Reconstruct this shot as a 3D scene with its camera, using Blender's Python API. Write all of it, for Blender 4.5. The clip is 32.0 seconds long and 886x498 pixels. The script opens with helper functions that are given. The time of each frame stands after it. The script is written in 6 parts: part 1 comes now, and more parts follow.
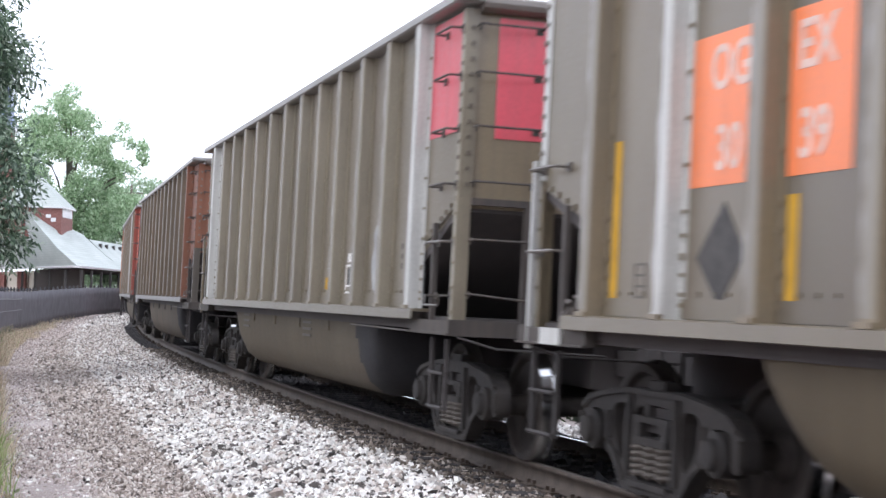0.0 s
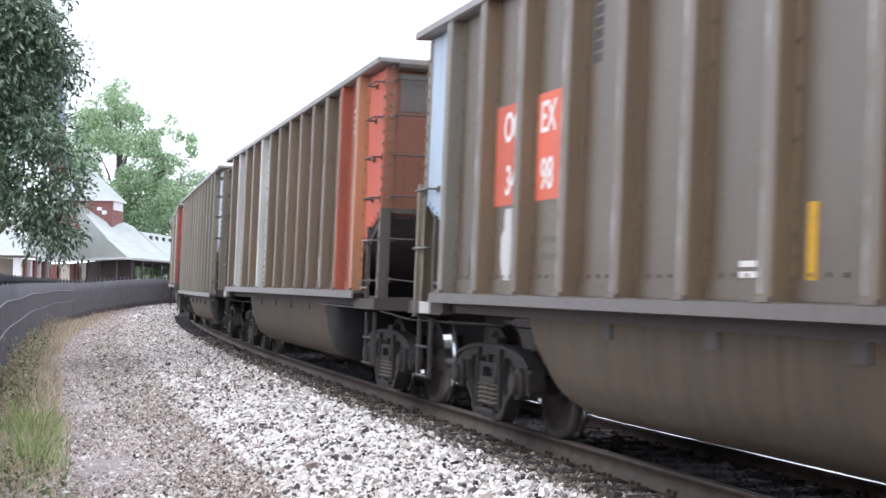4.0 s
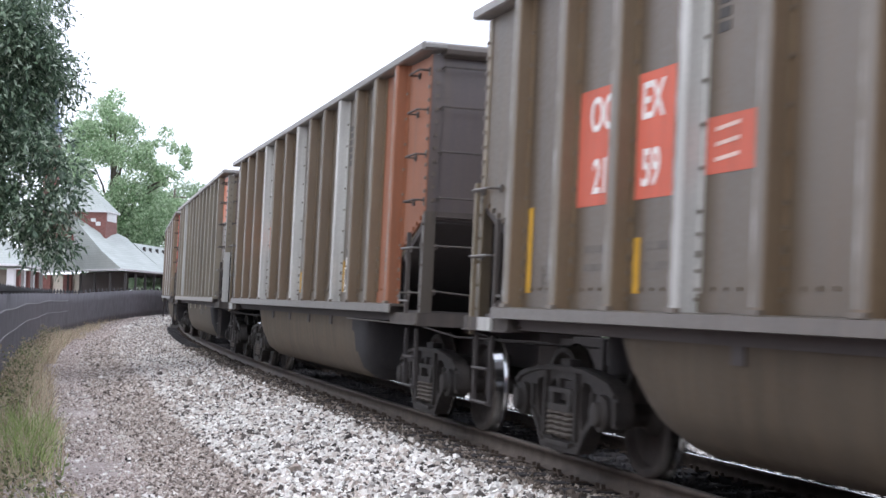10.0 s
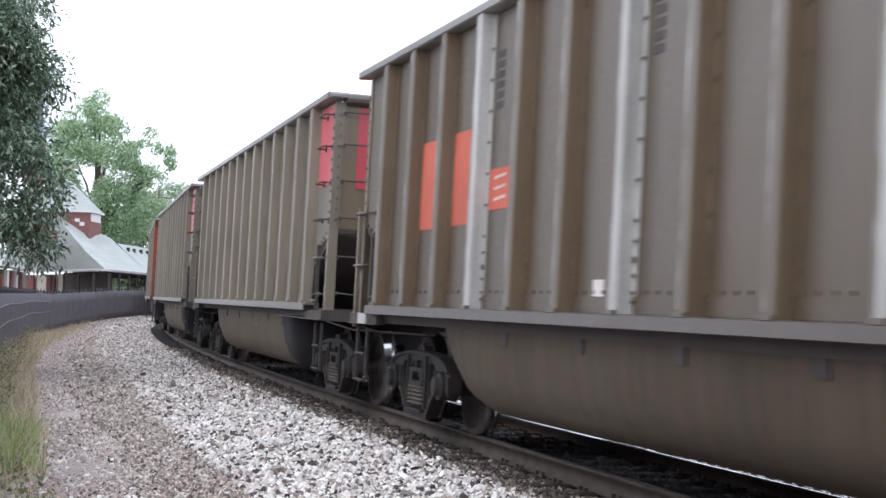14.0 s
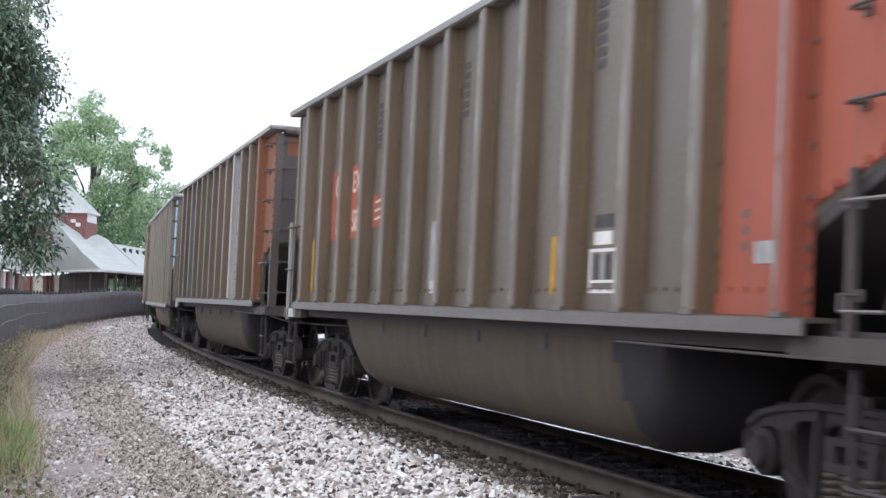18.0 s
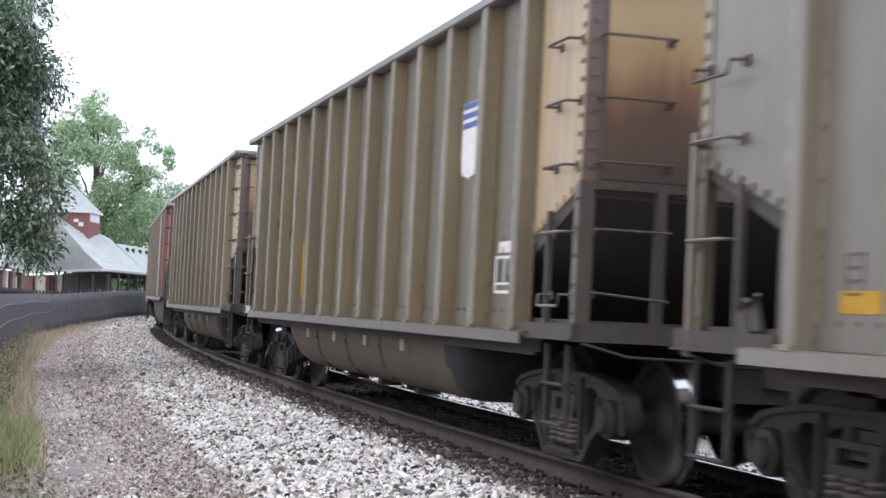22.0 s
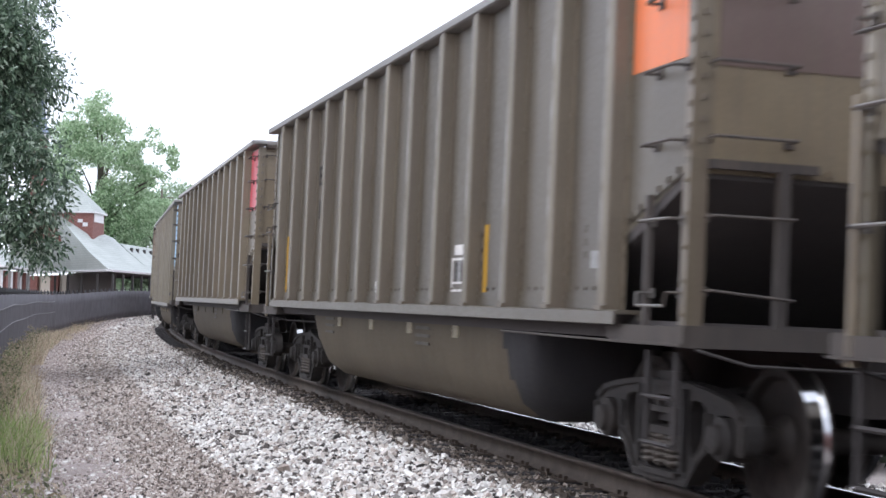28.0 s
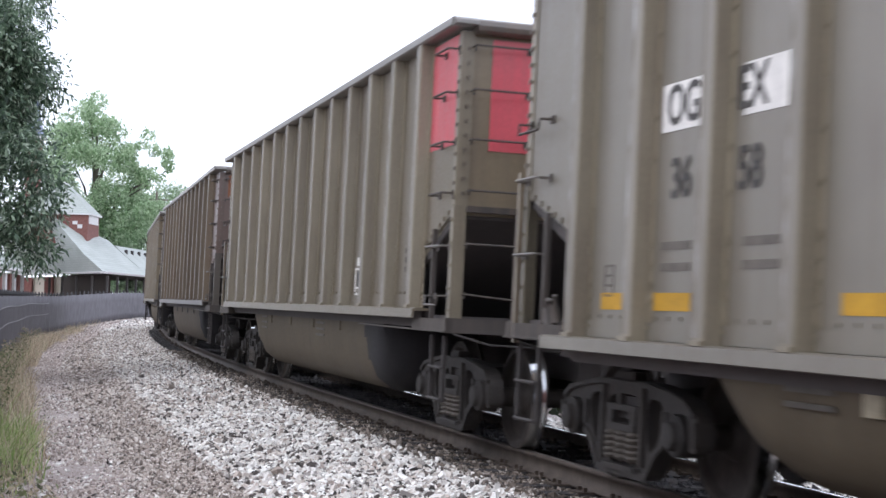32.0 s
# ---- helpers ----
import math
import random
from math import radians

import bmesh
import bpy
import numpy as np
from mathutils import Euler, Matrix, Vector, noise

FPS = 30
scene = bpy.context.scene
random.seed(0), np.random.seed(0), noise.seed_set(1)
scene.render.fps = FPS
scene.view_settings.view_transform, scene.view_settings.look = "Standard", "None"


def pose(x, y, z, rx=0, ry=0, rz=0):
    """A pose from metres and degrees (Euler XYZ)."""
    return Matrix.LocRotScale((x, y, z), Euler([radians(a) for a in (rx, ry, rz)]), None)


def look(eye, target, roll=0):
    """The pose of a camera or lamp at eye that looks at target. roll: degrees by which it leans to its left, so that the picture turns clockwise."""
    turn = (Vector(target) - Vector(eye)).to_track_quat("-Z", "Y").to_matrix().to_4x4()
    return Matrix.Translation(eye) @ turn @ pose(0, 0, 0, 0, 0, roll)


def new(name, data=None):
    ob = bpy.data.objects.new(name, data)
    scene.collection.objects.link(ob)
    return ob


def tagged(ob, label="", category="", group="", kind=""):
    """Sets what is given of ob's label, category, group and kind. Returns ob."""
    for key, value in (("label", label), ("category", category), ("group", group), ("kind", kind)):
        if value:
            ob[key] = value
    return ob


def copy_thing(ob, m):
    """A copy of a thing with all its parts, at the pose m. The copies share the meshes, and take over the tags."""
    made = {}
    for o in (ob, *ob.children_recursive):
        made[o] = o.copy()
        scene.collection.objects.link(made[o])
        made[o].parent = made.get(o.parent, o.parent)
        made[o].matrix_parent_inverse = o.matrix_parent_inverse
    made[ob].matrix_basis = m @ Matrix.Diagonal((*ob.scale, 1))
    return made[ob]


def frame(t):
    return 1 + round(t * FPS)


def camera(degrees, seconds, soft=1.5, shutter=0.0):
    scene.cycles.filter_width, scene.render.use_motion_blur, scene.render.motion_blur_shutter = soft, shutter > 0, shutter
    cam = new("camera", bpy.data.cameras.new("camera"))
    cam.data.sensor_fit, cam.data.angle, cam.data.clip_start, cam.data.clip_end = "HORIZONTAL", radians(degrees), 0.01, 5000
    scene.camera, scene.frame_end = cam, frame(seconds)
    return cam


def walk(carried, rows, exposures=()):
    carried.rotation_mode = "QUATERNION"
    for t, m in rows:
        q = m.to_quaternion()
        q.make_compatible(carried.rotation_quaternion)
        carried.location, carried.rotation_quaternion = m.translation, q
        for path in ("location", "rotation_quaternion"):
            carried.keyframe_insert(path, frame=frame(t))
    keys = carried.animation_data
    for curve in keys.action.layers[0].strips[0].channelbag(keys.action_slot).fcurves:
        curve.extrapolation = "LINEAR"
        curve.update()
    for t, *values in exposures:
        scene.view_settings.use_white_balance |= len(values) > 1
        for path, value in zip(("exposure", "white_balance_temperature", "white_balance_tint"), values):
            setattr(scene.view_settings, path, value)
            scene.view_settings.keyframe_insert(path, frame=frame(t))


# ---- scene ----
# ---- camera ----
cam = camera(31.5, 32.0, soft=1.5, shutter=0.25)
ROWS = [
    (0.0, -0.370, 1.594, 1.339, -0.889, 1.840, -1.421),
    (0.5, -0.370, 1.594, 1.339, -0.889, 1.852, -1.328),
    (1.0, -0.370, 1.594, 1.339, -0.832, 1.837, -1.226),
    (1.5, -0.370, 1.594, 1.339, -0.794, 1.786, -0.859),
    (2.0, -0.370, 1.594, 1.339, -0.797, 1.887, -1.173),
    (2.5, -0.370, 1.594, 1.339, -0.721, 1.862, -1.150),
    (3.0, -0.370, 1.594, 1.339, -0.541, 1.699, -0.952),
    (3.5, -0.370, 1.594, 1.339, -0.319, 1.519, -0.570),
    (4.0, -0.140, 0.671, 1.307, 0.909, 1.400, -0.942),
    (4.5, 0.000, 0.000, 1.294, 1.561, 1.365, -1.062),
    (6.5, 0.000, 0.000, 1.294, 0.787, 1.594, -1.416),
    (7.0, 0.000, 0.000, 1.294, 0.671, 1.670, -1.449),
    (7.5, 0.000, 0.000, 1.294, 0.627, 1.732, -1.510),
    (8.0, 0.000, 0.000, 1.294, 0.628, 1.776, -1.499),
    (8.5, 0.000, 0.000, 1.294, 0.673, 1.822, -1.441),
    (9.0, 0.000, 0.000, 1.294, 0.694, 1.844, -1.436),
    (9.5, 0.000, 0.000, 1.294, 0.692, 1.869, -1.428),
    (10.0, 0.000, 0.000, 1.294, 0.665, 1.901, -1.356),
    (10.5, 0.000, 0.000, 1.294, 0.600, 1.913, -1.289),
    (11.0, 0.000, 0.000, 1.294, 0.520, 1.889, -1.292),
    (11.5, 0.000, 0.000, 1.294, 0.446, 1.894, -1.372),
    (12.0, 0.000, 0.000, 1.294, 0.376, 1.933, -1.458),
    (12.5, 0.000, 0.000, 1.294, 0.305, 1.946, -1.501),
    (13.0, 0.000, 0.000, 1.294, 0.198, 1.961, -1.557),
    (13.5, 0.000, 0.000, 1.294, 0.136, 1.984, -1.615),
    (15.5, 0.000, 0.000, 1.294, -0.054, 2.010, -1.703),
    (16.0, 0.000, 0.000, 1.294, -0.113, 2.020, -1.674),
    (16.5, 0.000, 0.000, 1.294, -0.132, 2.008, -1.591),
    (17.0, 0.000, 0.000, 1.294, -0.127, 2.002, -1.458),
    (17.5, 0.000, 0.000, 1.294, -0.065, 1.981, -1.328),
    (18.0, 0.000, 0.000, 1.294, -0.028, 1.939, -1.278),
    (18.5, 0.000, 0.000, 1.294, -0.028, 1.925, -1.299),
    (19.0, 0.000, 0.000, 1.294, -0.013, 1.923, -1.338),
    (19.5, 0.000, 0.000, 1.294, 0.010, 1.938, -1.371),
    (20.0, 0.000, 0.000, 1.294, 0.007, 1.934, -1.394),
    (20.5, 0.000, 0.000, 1.294, 0.025, 1.943, -1.400),
    (21.0, 0.000, 0.000, 1.294, 0.028, 1.943, -1.397),
    (21.5, 0.000, 0.000, 1.294, 0.056, 1.943, -1.403),
    (22.0, 0.000, 0.000, 1.294, 0.064, 1.954, -1.426),
    (22.5, 0.000, 0.000, 1.294, 0.044, 1.978, -1.481),
    (23.0, 0.000, 0.000, 1.294, 0.021, 1.993, -1.525),
    (23.5, 0.000, 0.000, 1.294, 0.018, 2.003, -1.485),
    (24.0, 0.000, 0.000, 1.294, 0.099, 1.991, -1.410),
    (24.5, 0.000, 0.000, 1.294, 0.194, 1.958, -1.414),
    (25.0, 0.000, 0.000, 1.294, 0.250, 1.948, -1.485),
    (25.5, 0.000, 0.000, 1.294, 0.261, 1.924, -1.524),
    (27.5, 0.000, 0.000, 1.294, 0.237, 1.876, -1.124),
    (28.0, 0.000, 0.000, 1.294, 0.225, 1.894, -1.140),
    (28.5, 0.000, 0.000, 1.294, 0.166, 1.918, -1.179),
    (29.0, 0.000, 0.000, 1.294, 0.125, 1.952, -1.243),
    (29.5, 0.000, 0.000, 1.294, 0.094, 1.964, -1.300),
    (30.0, 0.000, 0.000, 1.294, 0.060, 1.984, -1.281),
    (30.5, 0.000, 0.000, 1.294, 0.015, 1.970, -1.269),
    (31.0, 0.000, 0.000, 1.294, -0.022, 1.999, -1.364),
    (31.5, 0.000, 0.000, 1.294, 0.011, 2.005, -1.426),
    (32.0, 0.000, 0.000, 1.294, 0.027, 2.026, -1.393),
]
EXPOSURES = [(0.0, 0.66), (1.0, 0.77), (2.0, 0.75), (4.0, 0.77), (6.5, 0.54), (8.0, 0.39), (11.0, 0.41), (16.0, 0.39), (20.0, 0.43), (26.0, 0.46), (30.0, 0.46), (32.0, 0.33)]
walk(cam, [(t, pose(x, y, z, 90 + pitch, roll, yaw)) for t, x, y, z, yaw, pitch, roll in ROWS], EXPOSURES)

# ---- overcast daylight ----
world = bpy.data.worlds.new("overcast_sky")
scene.world = world
world.use_nodes = True
wn = world.node_tree
wn.nodes.clear()
sky = wn.nodes.new("ShaderNodeTexSky")
sky.sky_type, sky.sun_disc = "NISHITA", False
sky.sun_elevation, sky.sun_rotation = radians(52), radians(235)
sky_gain = wn.nodes.new("ShaderNodeVectorMath")
sky_gain.operation = "SCALE"
sky_gain.inputs["Scale"].default_value = 0.10
wn.links.new(sky.outputs["Color"], sky_gain.inputs[0])
cloud = wn.nodes.new("ShaderNodeMix")
cloud.data_type = "RGBA"
cloud.inputs["Factor"].default_value = 0.86
cloud.inputs["B"].default_value = (1.09, 1.14, 1.335, 1)
wn.links.new(sky_gain.outputs[0], cloud.inputs["A"])
bg = wn.nodes.new("ShaderNodeBackground")
bg.inputs["Strength"].default_value = 1.22
wn.links.new(cloud.outputs["Result"], bg.inputs["Color"])
wout = wn.nodes.new("ShaderNodeOutputWorld")
wn.links.new(bg.outputs[0], wout.inputs["Surface"])

sun_data = bpy.data.lights.new("sun", "SUN")
sun_data.energy, sun_data.angle, sun_data.color = 0.5, radians(50), (1.0, 0.98, 0.95)
sun = new("sun", sun_data)
sun.matrix_world = look((-60, -45, 95), (0, 0, 0))


# ---- materials ----
def node_mat(name):
    m = bpy.data.materials.new(name)
    m.use_nodes = True
    nt = m.node_tree
    return m, nt, nt.nodes["Principled BSDF"]


def coords(nt, scale, kind="Object"):
    tc = nt.nodes.new("ShaderNodeTexCoord")
    mp = nt.nodes.new("ShaderNodeMapping")
    mp.inputs["Scale"].default_value = scale
    nt.links.new(tc.outputs[kind], mp.inputs["Vector"])
    return mp.outputs["Vector"]


def noise_tex(nt, vec, scale, detail=4.0, rough=0.55):
    n = nt.nodes.new("ShaderNodeTexNoise")
    n.inputs["Scale"].default_value, n.inputs["Detail"].default_value, n.inputs["Roughness"].default_value = scale, detail, rough
    if vec is not None:
        nt.links.new(vec, n.inputs["Vector"])
    return n.outputs["Fac"]


def ramp(nt, fac, stops):
    r = nt.nodes.new("ShaderNodeValToRGB")
    while len(r.color_ramp.elements) < len(stops):
        r.color_ramp.elements.new(0.5)
    for e, (at, c) in zip(r.color_ramp.elements, stops):
        e.position, e.color = at, (*c, 1) if len(c) == 3 else c
    nt.links.new(fac, r.inputs["Fac"])
    return r.outputs["Color"]


def mix(nt, fac, a, b, mode="MIX"):
    m = nt.nodes.new("ShaderNodeMix")
    m.data_type, m.blend_type = "RGBA", mode
    for socket, v in (("Factor", fac), ("A", a), ("B", b)):
        if isinstance(v, (int, float)):
            m.inputs[socket].default_value = v
        elif isinstance(v, tuple):
            m.inputs[socket].default_value = (*v, 1)
        else:
            nt.links.new(v, m.inputs[socket])
    return m.outputs["Result"]


def bump(nt, bsdf, height, strength=0.3, dist=0.01):
    b = nt.nodes.new("ShaderNodeBump")
    b.inputs["Strength"].default_value, b.inputs["Distance"].default_value = strength, dist
    nt.links.new(height, b.inputs["Height"])
    nt.links.new(b.outputs["Normal"], bsdf.inputs["Normal"])


def grimy(name, base, dirt=(0.13, 0.10, 0.075), amount=0.6, rough=0.41, metal=0.0, streak=1.0):
    """Weathered paint or aluminium: dust blotches, run-down streaks and a fine grain."""
    m, nt, b = node_mat(name)
    info = nt.nodes.new("ShaderNodeObjectInfo")
    add = nt.nodes.new("ShaderNodeVectorMath")
    add.operation = "ADD"
    tc = nt.nodes.new("ShaderNodeTexCoord")
    comb = nt.nodes.new("ShaderNodeVectorMath")
    comb.operation = "SCALE"
    comb.inputs[0].default_value = (37.0, 19.0, 11.0)
    nt.links.new(info.outputs["Random"], comb.inputs["Scale"])
    nt.links.new(tc.outputs["Object"], add.inputs[0])
    nt.links.new(comb.outputs[0], add.inputs[1])
    mp = nt.nodes.new("ShaderNodeMapping")
    mp.inputs["Scale"].default_value = (7.0, 7.0, 0.35)
    nt.links.new(add.outputs[0], mp.inputs["Vector"])
    streaks = noise_tex(nt, mp.outputs["Vector"], 1.6 * streak, 5)
    blot = noise_tex(nt, add.outputs[0], 1.1, 5)
    fine = noise_tex(nt, add.outputs[0], 34.0, 3)
    d = mix(nt, ramp(nt, streaks, [(0.38, (0, 0, 0)), (0.72, (amount,) * 3)]), base, dirt)
    light = tuple(min(1, c * 1.22 + 0.012) for c in base)
    d = mix(nt, ramp(nt, blot, [(0.42, (0, 0, 0)), (0.75, (0.6,) * 3)]), d, light)
    d = mix(nt, 0.38, d, ramp(nt, fine, [(0.3, (0.78,) * 3), (0.7, (1.14,) * 3)]), "MULTIPLY")
    tone = nt.nodes.new("ShaderNodeHueSaturation")
    val = nt.nodes.new("ShaderNodeMapRange")
    val.inputs["To Min"].default_value, val.inputs["To Max"].default_value = 0.88, 1.12
    nt.links.new(info.outputs["Random"], val.inputs["Value"])
    nt.links.new(val.outputs["Result"], tone.inputs["Value"])
    nt.links.new(d, tone.inputs["Color"])
    nt.links.new(tone.outputs["Color"], b.inputs["Base Color"])
    b.inputs["Metallic"].default_value = metal
    b.inputs["Specular IOR Level"].default_value = 0.8 if rough < 0.6 else 0.5
    nt.links.new(ramp(nt, fine, [(0.2, (rough - 0.1,) * 3), (0.8, (rough + 0.14,) * 3)]), b.inputs["Roughness"])
    bump(nt, b, blot, 0.12, 0.02)
    return m


KHAKI = grimy("dusty_khaki_side", (0.128, 0.106, 0.069))
BROWN = grimy("sooty_brown_side", (0.077, 0.059, 0.036), dirt=(0.105, 0.066, 0.033), amount=0.7)
GREY = grimy("dusty_grey_aluminium", (0.160, 0.146, 0.114))
DUN = grimy("smoky_khaki_side", (0.096, 0.083, 0.060), dirt=(0.105, 0.08, 0.052))
SMOKY = grimy("smoky_tan_post", (0.135, 0.109, 0.073))
OLIVE = grimy("dusty_olive_side", (0.103, 0.084, 0.047), dirt=(0.13, 0.092, 0.041), amount=0.6)
OLIVE_POST = grimy("olive_dust_on_post", (0.180, 0.140, 0.070))
PALE = grimy("bare_aluminium", (0.46, 0.46, 0.43), amount=0.45, rough=0.5)
CORAL = grimy("faded_coral_paint", (0.56, 0.115, 0.066), dirt=(0.27, 0.085, 0.05), amount=0.4, rough=0.62)
CORAL_DARK = grimy("sooty_coral_paint", (0.30, 0.066, 0.046), amount=0.5, rough=0.62)
ORANGE = grimy("orange_paint", (0.70, 0.17, 0.045), dirt=(0.35, 0.12, 0.05), amount=0.35)
BRICK_RED = grimy("faded_brick_red_paint", (0.32, 0.074, 0.040), dirt=(0.18, 0.075, 0.045), amount=0.55, rough=0.62)
OXIDE = grimy("sooty_red_oxide_paint", (0.215, 0.083, 0.046), dirt=(0.15, 0.075, 0.045), amount=0.55, rough=0.62)
RUST = grimy("rusty_orange_paint", (0.25, 0.090, 0.040), dirt=(0.15, 0.08, 0.045), amount=0.6, rough=0.62)
MAROON = grimy("sooty_maroon_paint", (0.125, 0.082, 0.07), amount=0.6)
PINK = grimy("raspberry_red_paint", (0.60, 0.075, 0.10), dirt=(0.3, 0.1, 0.1), amount=0.35)
BLUE = grimy("sky_blue_paint", (0.23, 0.50, 0.74), dirt=(0.2, 0.25, 0.3), amount=0.35)
ICE = grimy("pale_blue_paint", (0.36, 0.46, 0.55), amount=0.3)
CREAM = grimy("cream_yellow_paint", (0.46, 0.34, 0.19), amount=0.45)
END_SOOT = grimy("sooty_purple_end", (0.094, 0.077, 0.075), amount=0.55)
DARK = grimy("black_grime_and_shade", (0.075, 0.066, 0.064), dirt=(0.09, 0.078, 0.07), rough=0.85)
TUB_SOOT_SHADE = grimy("soot_and_shade_black", (0.028, 0.027, 0.029), dirt=(0.042, 0.038, 0.037), rough=0.9)
TRUCK = grimy("dusty_cast_steel", (0.037, 0.032, 0.031), dirt=(0.05, 0.04, 0.035), rough=0.75)
FRAME_STEEL = grimy("dusty_side_frame", (0.024, 0.021, 0.0195), dirt=(0.056, 0.045, 0.037), rough=0.75)
SPRING_STEEL = grimy("dusty_spring_steel", (0.085, 0.072, 0.060), dirt=(0.12, 0.10, 0.082), rough=0.7)
IRON = grimy("grab_iron_steel", (0.055, 0.047, 0.043), rough=0.6)
TAN = grimy("tan_dust_on_post", (0.184, 0.145, 0.089))
UMBER = grimy("rusty_umber_post", (0.138, 0.097, 0.053), dirt=(0.13, 0.075, 0.038), amount=0.7)
CREAMY = grimy("cream_dust_on_post", (0.215, 0.184, 0.128), amount=0.5)
CHORD = grimy("rubbed_top_chord", (0.20, 0.19, 0.175), dirt=(0.13, 0.125, 0.12), amount=0.55, rough=0.4)
BOLT = grimy("dark_bolt_heads", (0.12, 0.098, 0.073))
BRIGHT = grimy("worn_bright_iron", (0.13, 0.12, 0.11), rough=0.45, metal=0.3)
FACE = grimy("rubbed_brown_post_face", (0.127, 0.105, 0.074), amount=0.5, rough=0.46)
PALE_FACE = grimy("rubbed_grey_post_face", (0.200, 0.180, 0.142), amount=0.5, rough=0.46)
OLIVE_FACE = grimy("rubbed_olive_post_face", (0.175, 0.150, 0.100), amount=0.5, rough=0.46)
SILL = grimy("sooty_brown_sill", (0.072, 0.060, 0.047), amount=0.5)
SOOTED = grimy("sooty_khaki_end", (0.105, 0.09, 0.078), amount=0.6)
DECK = grimy("dusty_platform_steel", (0.062, 0.053, 0.047), dirt=(0.10, 0.082, 0.066), rough=0.8)
TUB = grimy("dusty_tub_paint", (0.063, 0.047, 0.028), dirt=(0.12, 0.085, 0.05), amount=0.6, rough=0.75, streak=0.6)
TAN_TUB = grimy("tan_tub_paint", (0.092, 0.070, 0.040), dirt=(0.062, 0.046, 0.027), amount=0.5, rough=0.72, streak=0.6)


def plain(name, base, rough=0.6, metal=0.0, var=0.25, scale=8.0, bumps=0.0):
    m, nt, b = node_mat(name)
    v = coords(nt, (1, 1, 1))
    n1, n2 = noise_tex(nt, v, scale, 4), noise_tex(nt, v, scale * 9, 3)
    lo, hi = tuple(c * (1 - var) for c in base), tuple(min(1, c * (1 + var)) for c in base)
    c = ramp(nt, n1, [(0.3, lo), (0.7, hi)])
    c = mix(nt, 0.5, c, ramp(nt, n2, [(0.3, (0.8,) * 3), (0.7, (1.15,) * 3)]), "MULTIPLY")
    nt.links.new(c, b.inputs["Base Color"])
    b.inputs["Roughness"].default_value, b.inputs["Metallic"].default_value = rough, metal
    if bumps:
        bump(nt, b, n2, bumps, 0.01)
    return m


def worn_edge():
    """Paint rubbed down to bright aluminium in irregular runs."""
    m, nt, b = node_mat("rubbed_post_edge")
    v = coords(nt, (3, 3, 1.3))
    n = noise_tex(nt, v, 2.2, 5, 0.6)
    nt.links.new(ramp(nt, n, [(0.42, (0.15, 0.125, 0.09)), (0.58, (0.30, 0.285, 0.26)), (0.78, (0.52, 0.52, 0.51))]), b.inputs["Base Color"])
    b.inputs["Roughness"].default_value = 0.45
    return m


WORN = worn_edge()


def worn_through():
    """Cream paint worn away downwards through rust to soot, with a ragged edge."""
    m, nt, b = node_mat("cream_worn_to_rust")
    v = coords(nt, (1, 1, 1))
    sep = nt.nodes.new("ShaderNodeSeparateXYZ")
    nt.links.new(v, sep.inputs[0])
    wob = nt.nodes.new("ShaderNodeMath")
    wob.operation = "MULTIPLY_ADD"
    nt.links.new(noise_tex(nt, coords(nt, (3, 3, 0.6)), 1.4, 5), wob.inputs[0])
    wob.inputs[1].default_value = 0.7
    nt.links.new(sep.outputs["Z"], wob.inputs[2])
    span = nt.nodes.new("ShaderNodeMapRange")
    span.inputs["From Min"].default_value, span.inputs["From Max"].default_value = 2.5, 3.9
    nt.links.new(wob.outputs[0], span.inputs["Value"])
    c = ramp(nt, span.outputs["Result"], [(0.0, (0.085, 0.058, 0.045)), (0.28, (0.12, 0.072, 0.048)), (0.45, (0.23, 0.125, 0.062)), (0.62, (0.38, 0.25, 0.125)), (0.85, (0.44, 0.32, 0.17))])
    nt.links.new(c, b.inputs["Base Color"])
    b.inputs["Roughness"].default_value = 0.55
    return m


FADED_CREAM = worn_through()
BLACK_INK = plain("black_stencil_paint", (0.045, 0.041, 0.037), var=0.4)
WHITE_INK = plain("white_stencil_paint", (0.72, 0.70, 0.66), var=0.12)
FADED_INK = plain("faded_white_paint", (0.62, 0.45, 0.38), var=0.2)
GHOST_INK = plain("worn_grey_stencil", (0.108, 0.094, 0.077), var=0.25)
TUB_INK = plain("worn_tub_stencil", (0.066, 0.056, 0.044), var=0.3)
YELLOW = plain("yellow_reflector_sheet", (0.47, 0.26, 0.018), 0.7, var=0.15)
TAPE = plain("orange_reflector_sheet", (0.56, 0.22, 0.02), 0.7, var=0.15)
SHIELD_BLUE = plain("dull_blue_paint", (0.08, 0.13, 0.34), var=0.2)
PATCH_GREY = plain("bare_patch_grey", (0.32, 0.32, 0.31), var=0.25, scale=5)
WHEEL_STEEL = plain("rusty_wheel_plate", (0.040, 0.033, 0.029), 0.7, 0.2, var=0.45, scale=5)
TREAD_STEEL = plain("polished_wheel_tread", (0.55, 0.56, 0.57), 0.16, 1.0, var=0.1)
RAIL_STEEL = plain("rusty_rail", (0.08, 0.061, 0.048), 0.7, 0.2, var=0.3, scale=6)
# one rail head in two tones: near without reflection, far with sky glint
RAIL_TOP = plain("dulled_near_rail_head", (0.13, 0.115, 0.10), 0.5, 0.4, var=0.2)
RAIL_GLINT = plain("sky_glint_rail_head", (0.8, 0.8, 0.82), 0.2, 1.0, var=0.06)
# oily wood, darkened further to carry the shade beneath the wagons
TIE_WOOD = plain("oily_shaded_timber", (0.034, 0.030, 0.031), 0.9, var=0.35, scale=12, bumps=0.4)
